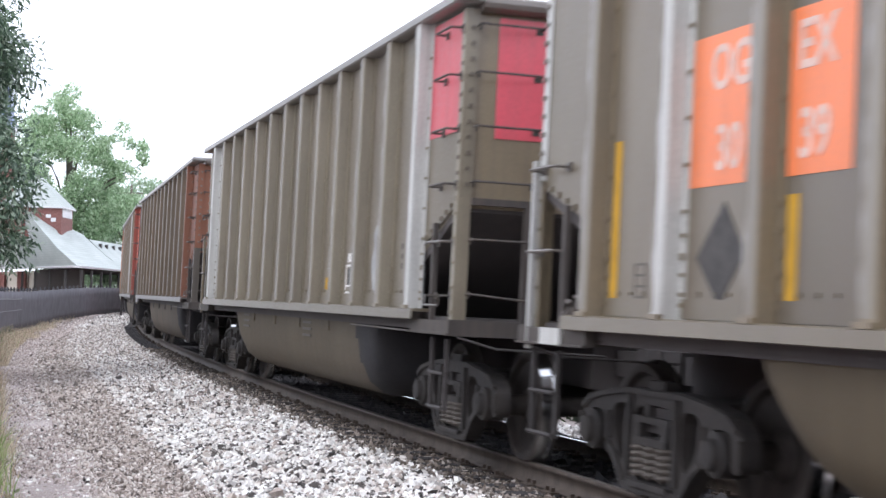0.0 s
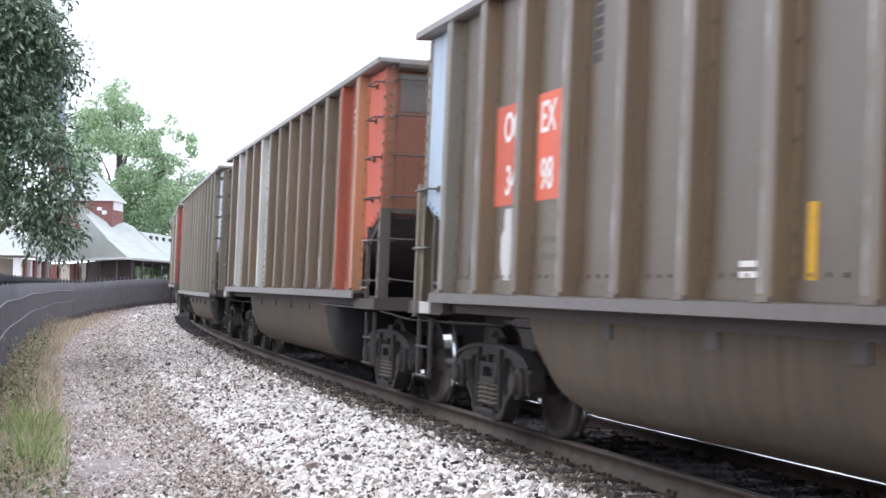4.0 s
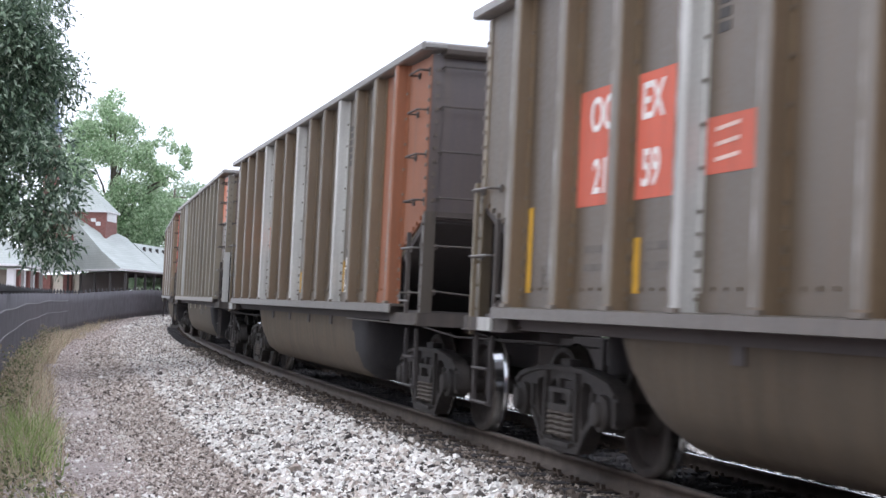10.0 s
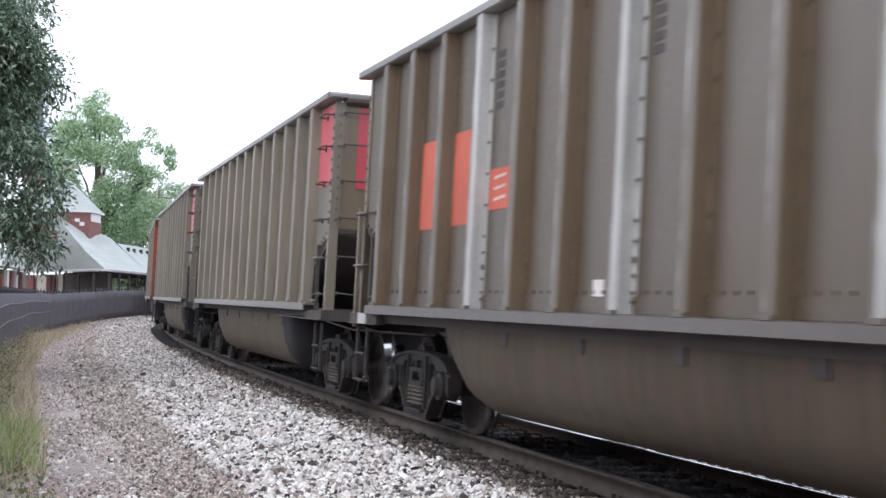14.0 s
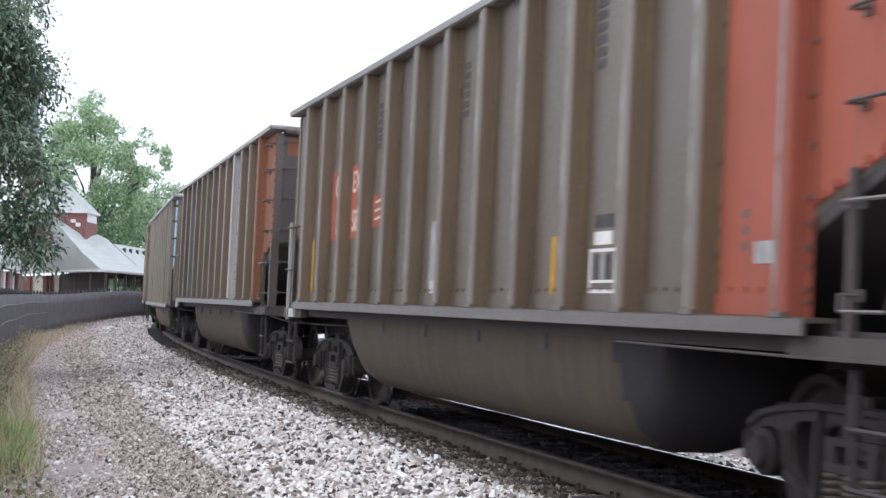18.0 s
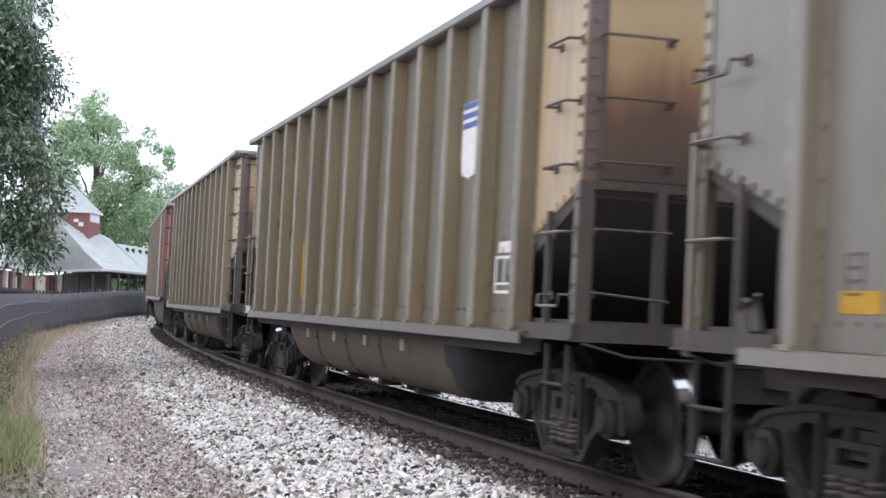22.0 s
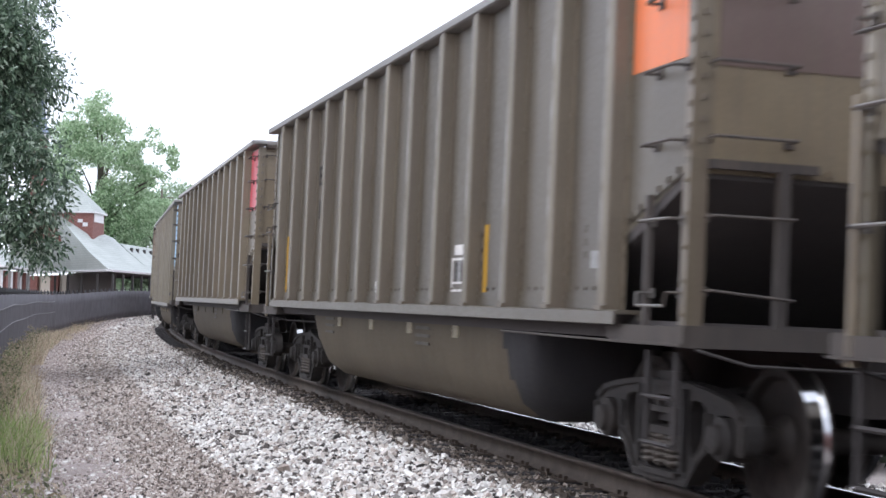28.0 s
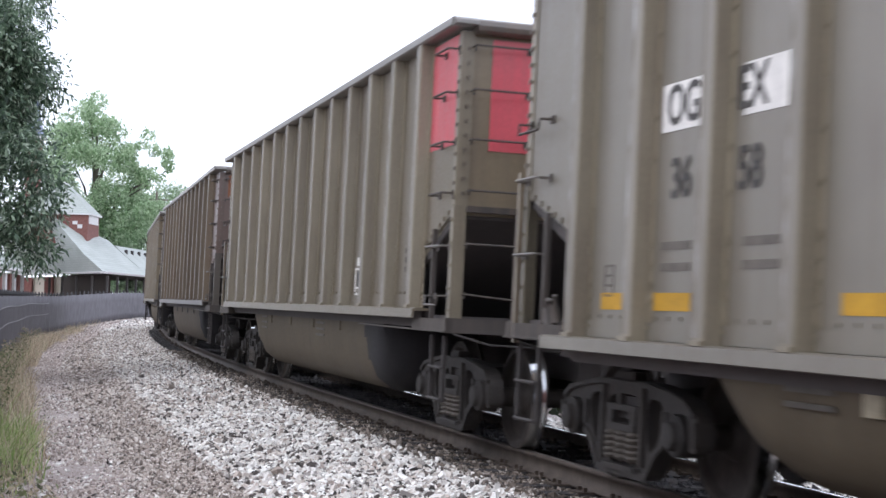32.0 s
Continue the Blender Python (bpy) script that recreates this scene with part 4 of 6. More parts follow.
def stencil_box(car, x, z, w=0.47, h=0.30):
    """White outlined maintenance table with dark rows."""
    t = 0.019
    for x0, x1, z0, z1 in ((-w / 2, -w / 2 + t * 1.6, -h / 2, h / 2), (w / 2 - t * 1.6, w / 2, -h / 2, h / 2), (-w / 2 + t * 1.6, w / 2 - t * 1.6, -h / 2, -h / 2 + t * 1.3),
                           (-w / 2 + t * 1.6, w / 2 - t * 1.6, -h * 0.27, -h * 0.27 + t), (-w / 2 + t * 1.6, w / 2 - t * 1.6, h / 2 - t * 1.2, h / 2), (-0.04, 0.04, -h * 0.27 + t, h / 2 - t * 1.2)):
        plate(car, "stencil_line", x + x0, x + x1, z + z0, z + z1, WHITE_INK if x0 != -0.04 else PATCH_GREY)
    for x0 in (-0.13, 0.05):
        plate(car, "stencil_field", x + x0, x + x0 + 0.08, z - h * 0.2, z + h * 0.36, BLACK_INK)
    plate(car, "stencil_head", x - w * 0.34, x + w * 0.34, z + h / 2 + 0.025, z + h / 2 + 0.115, WHITE_INK, label="white headed maintenance table")


def rows_of_print(car, i, z, n=2, w=0.4, ink=None):
    for k in range(n):
        plate(car, "small_print", mid(i) - w / 2, mid(i) + w / 2, z - 0.13 * k, z - 0.13 * k + 0.05, ink or GHOST_INK)


def paint(car, role, mat):
    for o in car.children_recursive:
        if o.data and o.data.name.split(".")[0] == role:
            for i in (0, 3):
                if i < len(o.material_slots):
                    o.material_slots[i].link = "OBJECT"
                    o.material_slots[i].material = mat


def end_plate(car, y0, y1, z0, z1, mat, label=""):
    bm = bmesh.new()
    box(bm, 7.329, 7.337, y0, y1, z0, z1)
    return part("end_colour_panel", bm, mat, car, label)


def bars(car, x, z, w, h, n, step, ink, slant=0.0, y=-1.4975):
    """A stack of small unreadable lines."""
    for k in range(n):
        z0 = z - k * step
        plate(car, "small_print", 0, 0, 0, 0, ink, y, poly=[(x - w / 2, z0), (x + w / 2, z0 + slant), (x + w / 2, z0 + slant + h), (x - w / 2, z0 + h)])


def scrawl(car, pts, w=0.03, ink=None):
    """A painted white line over a side panel."""
    for (x0, z0), (x1, z1) in zip(pts, pts[1:]):
        d = Vector((x1 - x0, z1 - z0)).normalized() * w / 2
        plate(car, "paint_stroke", 0, 0, 0, 0, ink or WHITE_INK, label="white spray-painted stroke", poly=[(x0 + d.y - d.x, z0 - d.x - d.y), (x1 + d.y + d.x, z1 - d.x + d.y), (x1 - d.y + d.x, z1 + d.x + d.y), (x0 - d.y - d.x, z0 + d.x - d.y)])


def blotch(car, x, z0, z1, w, mat, seed, label="pale worn patch"):
    """An uneven worn patch, taller than wide."""
    rng = random.Random(seed)
    n = 9
    left = [(x - w / 2 * rng.uniform(0.55, 1.0) * math.sin(math.pi * (i + 0.6) / (n + 0.2)) ** 0.5, z0 + (z1 - z0) * i / (n - 1)) for i in range(n)]
    right = [(x + w / 2 * rng.uniform(0.55, 1.0) * math.sin(math.pi * (i + 0.6) / (n + 0.2)) ** 0.5, z0 + (z1 - z0) * i / (n - 1)) for i in range(n)]
    plate(car, "worn_patch", 0, 0, 0, 0, mat, label=label, poly=left + right[::-1])


def shield(car, x, z, s):
    """Plain shield: white below, blue above."""
    plate(car, "shield", 0, 0, 0, 0, WHITE_INK, label="white shield shape", poly=[(x - s * 0.5, z + s * 0.5), (x - s * 0.5, z - s * 0.56), (x - s * 0.46, z - s * 0.70), (x - s * 0.34, z - s * 0.78), (x - s * 0.1, z - s * 0.80), (x, z - s * 0.86), (x + s * 0.1, z - s * 0.80), (x + s * 0.34, z - s * 0.78), (x + s * 0.46, z - s * 0.70), (x + s * 0.5, z - s * 0.56), (x + s * 0.5, z + s * 0.5)])
    for k in range(3):
        plate(car, "shield_band", x - s * 0.46, x + s * 0.46, z + s * (0.05 + 0.17 * k), z + s * (0.15 + 0.17 * k), SHIELD_BLUE, -1.5)


def dress(car, body, ends=None, panels=(), posts=None, block=None, mark=("OG", "EX"), number=None, ink=None, stripes=(), squares=(), table=10, tag="", far_panel=None,
          upper=None, end_top=None, rib=None, low=False, pads=None, size=0.34, small=True):
    """Gives one wagon its colours, patches and lettering. upper: height down to which the end colours reach."""
    rib = rib or {BROWN: TAN, GREY: CREAMY, OLIVE: OLIVE_POST, KHAKI: TAN, DUN: SMOKY}[body]
    spare = ("trail_rung_2",) if low else (("trail_rung_1",) if upper else ("trail_rung_2", "trail_rung_3"))
    if upper:
        spare += ("white_plate",)
    for o in list(car.children):
        if o.data.name.split(".")[0] in spare:
            bpy.data.objects.remove(o)
    for o in car.children_recursive:
        r = o.data.name.split(".")[0]
        if r.endswith("_near") or r.startswith(("endwall", "endchord", "platform", "corner")):
            o.material_slots[0].link = "OBJECT"
            mat = body
            if r.startswith("tub"):
                mat = TUB if body is BROWN else TAN_TUB
            elif r.startswith("pad"):
                mat = pads or (DARK if body is BROWN else TAN_TUB)
            elif r.startswith("endwall"):
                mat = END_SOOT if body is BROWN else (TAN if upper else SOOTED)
            elif r.startswith("platform"):
                mat = DECK
            elif r.startswith("chord"):
                mat = CHORD
            elif r.startswith("endchord"):
                mat = SOOTED
            elif r.startswith("sill"):
                mat = SILL if body in (BROWN, OLIVE) else body
            elif r.startswith("cornerside_lead"):
                mat = rib if upper else (ends[0] if ends else body)
            elif r.startswith("cornerend_lead"):
                mat = rib if upper else (ends[1] if ends else END_SOOT)
            elif r.startswith("corner_lead"):
                mat = rib if upper else SILL
            elif r.startswith(("post", "corner")):
                mat = UMBER if r.startswith("post") and body is BROWN else rib
            o.material_slots[0].material = mat
            if r.startswith("post") and body is not BROWN:
                o.material_slots[1].link = "OBJECT"
                o.material_slots[1].material = rib
                o.material_slots[3].link = "OBJECT"
                o.material_slots[3].material = OLIVE_FACE if body in (OLIVE, DUN) else PALE_FACE
    if ends and upper:
        low_edge = upper - (0.42 if low else 0.0)
        plate(car, "end_colour_panel", 0, 0, 0, 0, ends[0], label="painted upper end panel", poly=[(6.40, low_edge), (7.24, upper), (7.24, 3.66), (6.40, 3.66)])
        if ends[1] not in (body, MAROON):
            end_plate(car, -1.22, 1.22, upper - 0.05, 3.62, ends[1], "painted upper end panel")
    elif ends:
        for i in (13, *panels):
            paint(car, f"panel_{i}_near", ends[0])
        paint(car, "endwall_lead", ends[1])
        if 12 in panels:
            paint(car, "post_12_near", ends[0] if ends[0] in (RUST, BRICK_RED, OXIDE) else CORAL_DARK)
    if end_top:
        end_plate(car, -1.34, 1.34, end_top[1], 3.62, end_top[0], "painted upper end wall")
    for i, m in (posts or {}).items():
        paint(car, f"post_{i}_near", m)
    if far_panel:
        paint(car, "panel_0_near", far_panel)
    ink = ink or (WHITE_INK if block in (CORAL, ORANGE, RUST, BRICK_RED) else BLACK_INK)
    z1, z2 = (2.49, 2.04) if block is WHITE_INK else ((2.58, 2.14) if block else (2.81, 2.38))
    if size > 0.4:
        z1, z2 = 2.80, 2.21
    red = bool(ends) and ends[0] is PINK
    if red:
        z1, z2 = z1 + 0.24, z2 + 0.24
    if block in (CORAL, ORANGE, RUST, BRICK_RED):
        for i in (2, 3):
            plate(car, "colour_block", EDGES[i] + 0.13, EDGES[i + 1] - (0.13 if i == 2 else 0.34), 1.95, 2.78, block, label="painted colour block behind the lettering")
    elif block is WHITE_INK:
        plate(car, "colour_block", mid(2) - (0.14 if red else 0.25), mid(2) + (0.38 if red else 0.30), z1 - 0.145, z1 + 0.15, block, label="white block behind the lettering")
        plate(car, "colour_block", mid(3) - 0.24, mid(3) + 0.28, z1 - 0.145, z1 + 0.15, block, label="white block behind the lettering")
    if number:
        for i, (m, n) in enumerate(zip(mark, number)):
            x = mid(2 + i) - (0.09, 0.16)[i] - ((0.15, 0.0)[i] if size > 0.4 else 0.0) + ((0.19 if red else (0.13 if block or size > 0.4 else 0.14)) if i == 0 else (0.06 if red else 0.01))
            if m:
                letters(car, m, x, z1, size, ink)
            letters(car, n, x, z2, size, ink)
        if block is not ORANGE and car is not CARS[-2]:
            rows_of_print(car, 2, 1.62)
        if block is not ORANGE:
            rows_of_print(car, 3, 1.62)
    for i, a, b in stripes:
        x = EDGES[i] + 0.20 if isinstance(i, int) else i
        plate(car, "reflector_stripe", x - 0.05, x + 0.05, a, b, YELLOW, label="yellow reflective stripe")
    for i, dx, w, z, h in squares:
        plate(car, "reflector_square", mid(i) + dx - w / 2, mid(i) + dx + w / 2, z, z + h, *((TAPE, -1.4975, "orange reflective patch") if body is GREY and red else (YELLOW, -1.4975, "yellow reflective patch")))
    if table:
        stencil_box(car, mid(table) - 0.05, 1.49)
    bars(car, mid(1) + 0.06, 1.53, 0.15, 0.016, 4, 0.065, GHOST_INK)
    for x in (mid(1) - 0.015, mid(1) + 0.127):
        bars(car, x, 1.34, 0.014, 0.2, 1, 0.1, GHOST_INK)
    if small and (block in (CORAL, RUST, BRICK_RED) or (block is ORANGE and body is BROWN)):
        plate(car, "colour_block", EDGES[4] + 0.13, EDGES[5] - 0.3, 2.04, 2.38, block, label="small painted block with faded lines")
        bars(car, mid(4) - 0.12, 2.29, 0.30, 0.025, 3, 0.09, FADED_INK, 0.02, -1.5)
    if upper:
        bars(car, 1.2, 0.98 if not low else 0.9, 0.5, 0.03, 3, 0.075, TUB_INK, 0.0, -1.443)
    if pads or upper:
        bars(car, -3.2, 1.0 if not low else 0.93, 0.5, 0.03, 3, 0.08, TUB_INK, 0.0, -1.443)
    if body is BROWN:
        plate(car, "small_print", mid(10) - 0.2, mid(10) + 0.12, 1.78, 1.87, BLACK_INK)
        for i in (4, 7, 10):
            bars(car, mid(i) - 0.22, 3.3, 0.15, 0.06, 6, 0.085, BLACK_INK)
    if tag:
        tagged(car, tag)


# ---- the train ----
high_sill, low_sill = build_gondola(0.0), build_gondola(0.16)
CARS = {-5: high_sill, 0: low_sill}
for n in range(-5, 22):
    if n not in CARS:
        CARS[n] = copy_thing(low_sill if n in (10, 11, 12, 14, 17, 21) else high_sill, Matrix())

SIDE_BARS = ((1, 1.28, 2.3), (3, 1.28, 1.86))
YELLOW_ROW = ((1, 0.12, 0.36, 1.25, 0.11), (2, -0.03, 0.5, 1.25, 0.11), (4, 0.02, 0.46, 1.25, 0.11), (6, 0.06, 0.55, 1.25, 0.12), (9, 0, 0.3, 1.25, 0.1), (11, 0.05, 0.32, 1.25, 0.12), (12, 0.05, 0.36, 1.25, 0.12))
YELLOW_PAIR = ((1, -0.1, 0.34, 1.45, 0.22), (4, 0.1, 0.5, 1.36, 0.13), (6, 0, 0.36, 1.37, 0.13), (9, 0, 0.46, 1.38, 0.13), (12, 0.1, 0.16, 1.3, 0.1))
PADS = plain("tan_pad", (0.30, 0.26, 0.18), var=0.3)


def louvre_bars(car, ink):
    bars(car, mid(12), 3.36, 0.42, 0.035, 4, 0.085, ink, 0.06)


def small_tags(car, n):
    """White and grey tags low on the side, as each wagon has them."""
    rng = random.Random(n)
    low_row, red = n in (0, 10, 14, 17), n in (-4, 6, 7, 16, 18)
    x = mid(5 if red or low_row else (7 if n in (11, 12) else 6))
    if not low_row:
        if n == -2:
            for z in (1.35, 1.41):
                plate(car, "white_tag", x, x + 0.19, z, z + 0.035, WHITE_INK, label="thin white tag")
        else:
            plate(car, "white_tag", x - 0.09, x + 0.10, 1.33, 1.45, WHITE_INK, label="small white tag")
    plate(car, "data_tag", mid(12) + 0.02, mid(12) + 0.22, 1.50, 1.62, PATCH_GREY, label="small grey data tag")
    bars(car, mid(12) - 0.1, 1.75, 0.05, 0.05, 3, 0.09, GHOST_INK)
    if n not in (-3, -2, -1, 1, 2, 3, 5, 8, 9, 13, 19, 21) and rng.random() < 0.7:
        for i in (5, 8):
            bars(car, mid(i) + 0.1, 3.2, 0.1, 0.05, rng.randint(4, 7), 0.085, BLACK_INK)


dress(CARS[-5], KHAKI, None, block=ORANGE, ink=FADED_INK, number=("30", "39"), stripes=SIDE_BARS, posts={1: PALE},
      tag="dusty khaki coal gondola with an orange lettering block and yellow stripes")
plate(CARS[-5], "dark_diamond", 0, 0, 0, 0, BLACK_INK, label="dark painted diamond", poly=[(mid(2) - 0.28, 1.56), (mid(2), 1.30), (mid(2) + 0.26, 1.58), (mid(2) + 0.02, 1.86)])
dress(CARS[-4], KHAKI, (PINK, PINK), upper=2.68, block=WHITE_INK, number=("12", "576"), posts={0: PALE, 12: PALE}, squares=YELLOW_PAIR, rib=CREAMY,
      tag="dusty khaki coal gondola with a raspberry red end panel")
blotch(CARS[-4], mid(11), 1.35, 2.0, 0.5, PATCH_GREY, 3)
blotch(CARS[-4], mid(1), 1.5, 2.1, 0.3, PATCH_GREY, 4)
dress(CARS[-3], BROWN, (OXIDE, OXIDE), (12,), small=False, block=RUST, number=("21", "86"),
      tag="sooty brown coal gondola with rusty end panels and white streaks")
for k, x in enumerate((mid(7) - 0.3, mid(9) + 0.05)):
    blotch(CARS[-3], x, 1.25, 2.3, 0.3, PATCH_GREY, 7 + k, "pale streak of bare metal")
dress(CARS[-2], BROWN, (CORAL, MAROON), (12,), end_top=(OXIDE, 3.05), posts={9: PALE, 0: GREY}, block=CORAL, number=("34", "98"), small=False, stripes=((EDGES[7] + 0.28, 1.28, 1.74),), far_panel=ICE,
      tag="brown coal gondola with coral end panels and a coral lettering block")
blotch(CARS[-2], mid(2) + 0.02, 1.30, 1.92, 0.42, PALE, 5)
louvre_bars(CARS[-2], WHITE_INK)
DULL_ORANGE = grimy("dull_orange_paint", (0.40, 0.16, 0.06), amount=0.5)
dress(CARS[-1], BROWN, (BRICK_RED, OXIDE), (12,), posts={1: PALE, 4: PALE, 12: DULL_ORANGE, 11: BRICK_RED}, end_top=(SOOTED, 3.2), tag="brown coal gondola with red and orange end panels")
paint(CARS[-1], "panel_13_near", CORAL)
louvre_bars(CARS[-1], WHITE_INK)
dress(CARS[0], GREY, (ICE, GREY), block=WHITE_INK, number=("36", "80"), squares=YELLOW_ROW, low=True, upper=2.4,
      tag="dusty grey coal gondola with yellow patches and pale blue end")
dress(CARS[1], BROWN, (CORAL, OXIDE), (12,), posts={3: PALE, 9: PALE}, block=CORAL, number=("21", "39"), stripes=((1, 1.28, 1.9), (mid(9) - 0.15, 1.28, 1.85)),
      tag="brown coal gondola with coral ends and white scrawls on its side")
HARE = [[(-0.22, 1.36), (-0.1, 1.5), (0.05, 1.95), (0.0, 2.2)], [(0.05, 1.95), (0.2, 2.18), (0.16, 1.9), (0.05, 1.86)], [(0.02, 1.9), (-0.12, 1.82), (0.1, 1.7), (0.05, 1.45), (-0.2, 1.32), (0.1, 1.38)], [(-0.1, 1.5), (0.12, 1.62)]]
COMB = [[(-0.25, 1.34), (-0.2, 1.7), (-0.12, 1.4)], [(-0.1, 1.45), (0.0, 1.82), (0.02, 1.4)], [(0.05, 1.5), (0.16, 1.85)]]
CLUB = [[(-0.22, 1.33), (-0.16, 1.55), (-0.04, 1.72), (0.02, 1.5), (-0.06, 1.36), (-0.2, 1.33)], [(0.1, 1.45), (0.22, 1.95), (0.24, 1.6), (0.12, 1.42)]]
LOOPS = [[(-0.28, 1.5), (-0.16, 1.36), (-0.08, 1.75), (-0.05, 1.4)], [(0.0, 1.36), (-0.04, 1.65), (0.06, 1.8), (0.1, 1.5), (0.04, 1.3)], [(0.16, 1.4), (0.12, 1.8), (0.22, 2.05), (0.3, 1.8), (0.26, 1.4)]]
for i, (strokes, wide, ink) in enumerate(((HARE, 0.035, WHITE_INK), (COMB, 0.04, PATCH_GREY), (CLUB, 0.045, WHITE_INK), (LOOPS, 0.04, PATCH_GREY))):
    for pts in strokes:
        scrawl(CARS[1], [(mid(5 + i) - 0.06 + x, z) for x, z in pts], wide, ink)
louvre_bars(CARS[1], WHITE_INK)
dress(CARS[2], BROWN, (CORAL, END_SOOT), (12,), posts={3: PALE}, block=CORAL, number=("21", "59"), stripes=((1, 1.28, 2.0), (3, 1.28, 1.7), (10, 1.28, 1.7)), end_top=(RUST, 3.0),
      tag="brown coal gondola with coral end panels and a sooty end wall")
louvre_bars(CARS[2], WHITE_INK)
dress(CARS[3], BROWN, (RUST, END_SOOT), (12,), posts={3: PALE, 6: PALE, 9: PALE}, block=ORANGE, number=("27", "46"), stripes=((1, 1.28, 2.0), (7, 1.28, 1.62), (10, 1.28, 1.72)),
      tag="brown coal gondola with rusty orange end panels and bare grey repairs")
blotch(CARS[3], mid(3), 1.28, 1.95, 0.55, PATCH_GREY, 31)
for pts in ([(mid(5) - 0.3, 1.5), (mid(5) + 0.1, 1.85)], [(mid(7) - 0.1, 1.5), (mid(7) - 0.3, 2.0), (mid(7) - 0.25, 1.7)], [(mid(9) - 0.3, 1.36), (mid(9) + 0.2, 1.86)]):
    scrawl(CARS[3], pts, 0.025, PATCH_GREY)
dress(CARS[4], KHAKI, (ORANGE, MAROON), upper=2.75, number=("37", "15"), table=9, posts={2: PALE}, end_top=(MAROON, 2.7), stripes=((1, 1.28, 2.1), (mid(4) - 0.05, 1.28, 1.78), (9, 1.28, 1.9)), rib=CREAMY, pads=PADS,
      tag="dusty khaki coal gondola with an orange upper end panel")
for role in ("corner_lead_near", "cornerside_lead_near"):
    paint(CARS[4], role, PALE)
for n in (-5, 8):
    paint(CARS[n], "hand_post", PALE)
    paint(CARS[n], "cornerside_trail_near", PALE)
dress(CARS[5], BROWN, (CORAL, END_SOOT), (12,), posts={3: PALE, 6: PALE, 9: PALE, 12: TAN}, block=CORAL, end_top=(CORAL, 3.15), tag="brown coal gondola with coral end panels and pale posts")
louvre_bars(CARS[5], WHITE_INK)
dress(CARS[6], GREY, (PINK, PINK), upper=2.68, block=WHITE_INK, number=("12", "122"), squares=YELLOW_PAIR, tag="dusty grey coal gondola with a raspberry red end panel")
dress(CARS[7], GREY, (PINK, PINK), upper=2.68, block=WHITE_INK, number=("12", "073"), squares=YELLOW_PAIR, tag="dusty grey coal gondola with a red upper end panel")
dress(CARS[8], BROWN, (BRICK_RED, MAROON), (12,), block=BRICK_RED, ink=FADED_INK, number=("33", "58"), stripes=((1, 1.28, 2.0), (mid(9) + 0.05, 1.28, 1.75)), end_top=(BRICK_RED, 3.1), tag="brown coal gondola with brick red ends and a faded red block")
blotch(CARS[8], mid(6), 1.3, 2.0, 0.4, PATCH_GREY, 12)
louvre_bars(CARS[8], WHITE_INK)
dress(CARS[9], BROWN, (RUST, END_SOOT), (12,), posts={2: GREY, 9: PALE}, block=RUST, number=("27", "12"), stripes=((1, 1.28, 1.9),), end_top=(RUST, 3.35),
      tag="brown coal gondola with rusty orange panels and a white triangle")
plate(CARS[9], "paint_triangle", 0, 0, 0, 0, PATCH_GREY, label="pale painted triangle", poly=[(mid(7) - 0.24, 2.18), (mid(7) - 0.1, 2.25), (mid(7) + 0.22, 2.27), (mid(7) + 0.05, 1.6), (mid(7) - 0.03, 1.59)])
plate(CARS[9], "worn_patch", 0, 0, 0, 0, WHITE_INK, label="white rubbed patch under the top chord", poly=[(EDGES[2] + 0.2, 3.22), (EDGES[2] + 0.5, 3.24), (EDGES[3] - 0.1, 3.36), (EDGES[3] - 0.1, 3.62), (EDGES[2] + 0.2, 3.5)])
dress(CARS[10], GREY, (BLUE, GREY), upper=2.3, block=WHITE_INK, number=("36", "68"), squares=YELLOW_ROW, low=True, pads=PADS, end_top=(BLUE, 3.05), tag="dusty grey coal gondola with a sky blue end")
BAND = grimy("sooty_tub_band", (0.05, 0.041, 0.030), dirt=(0.09, 0.07, 0.045), rough=0.7)
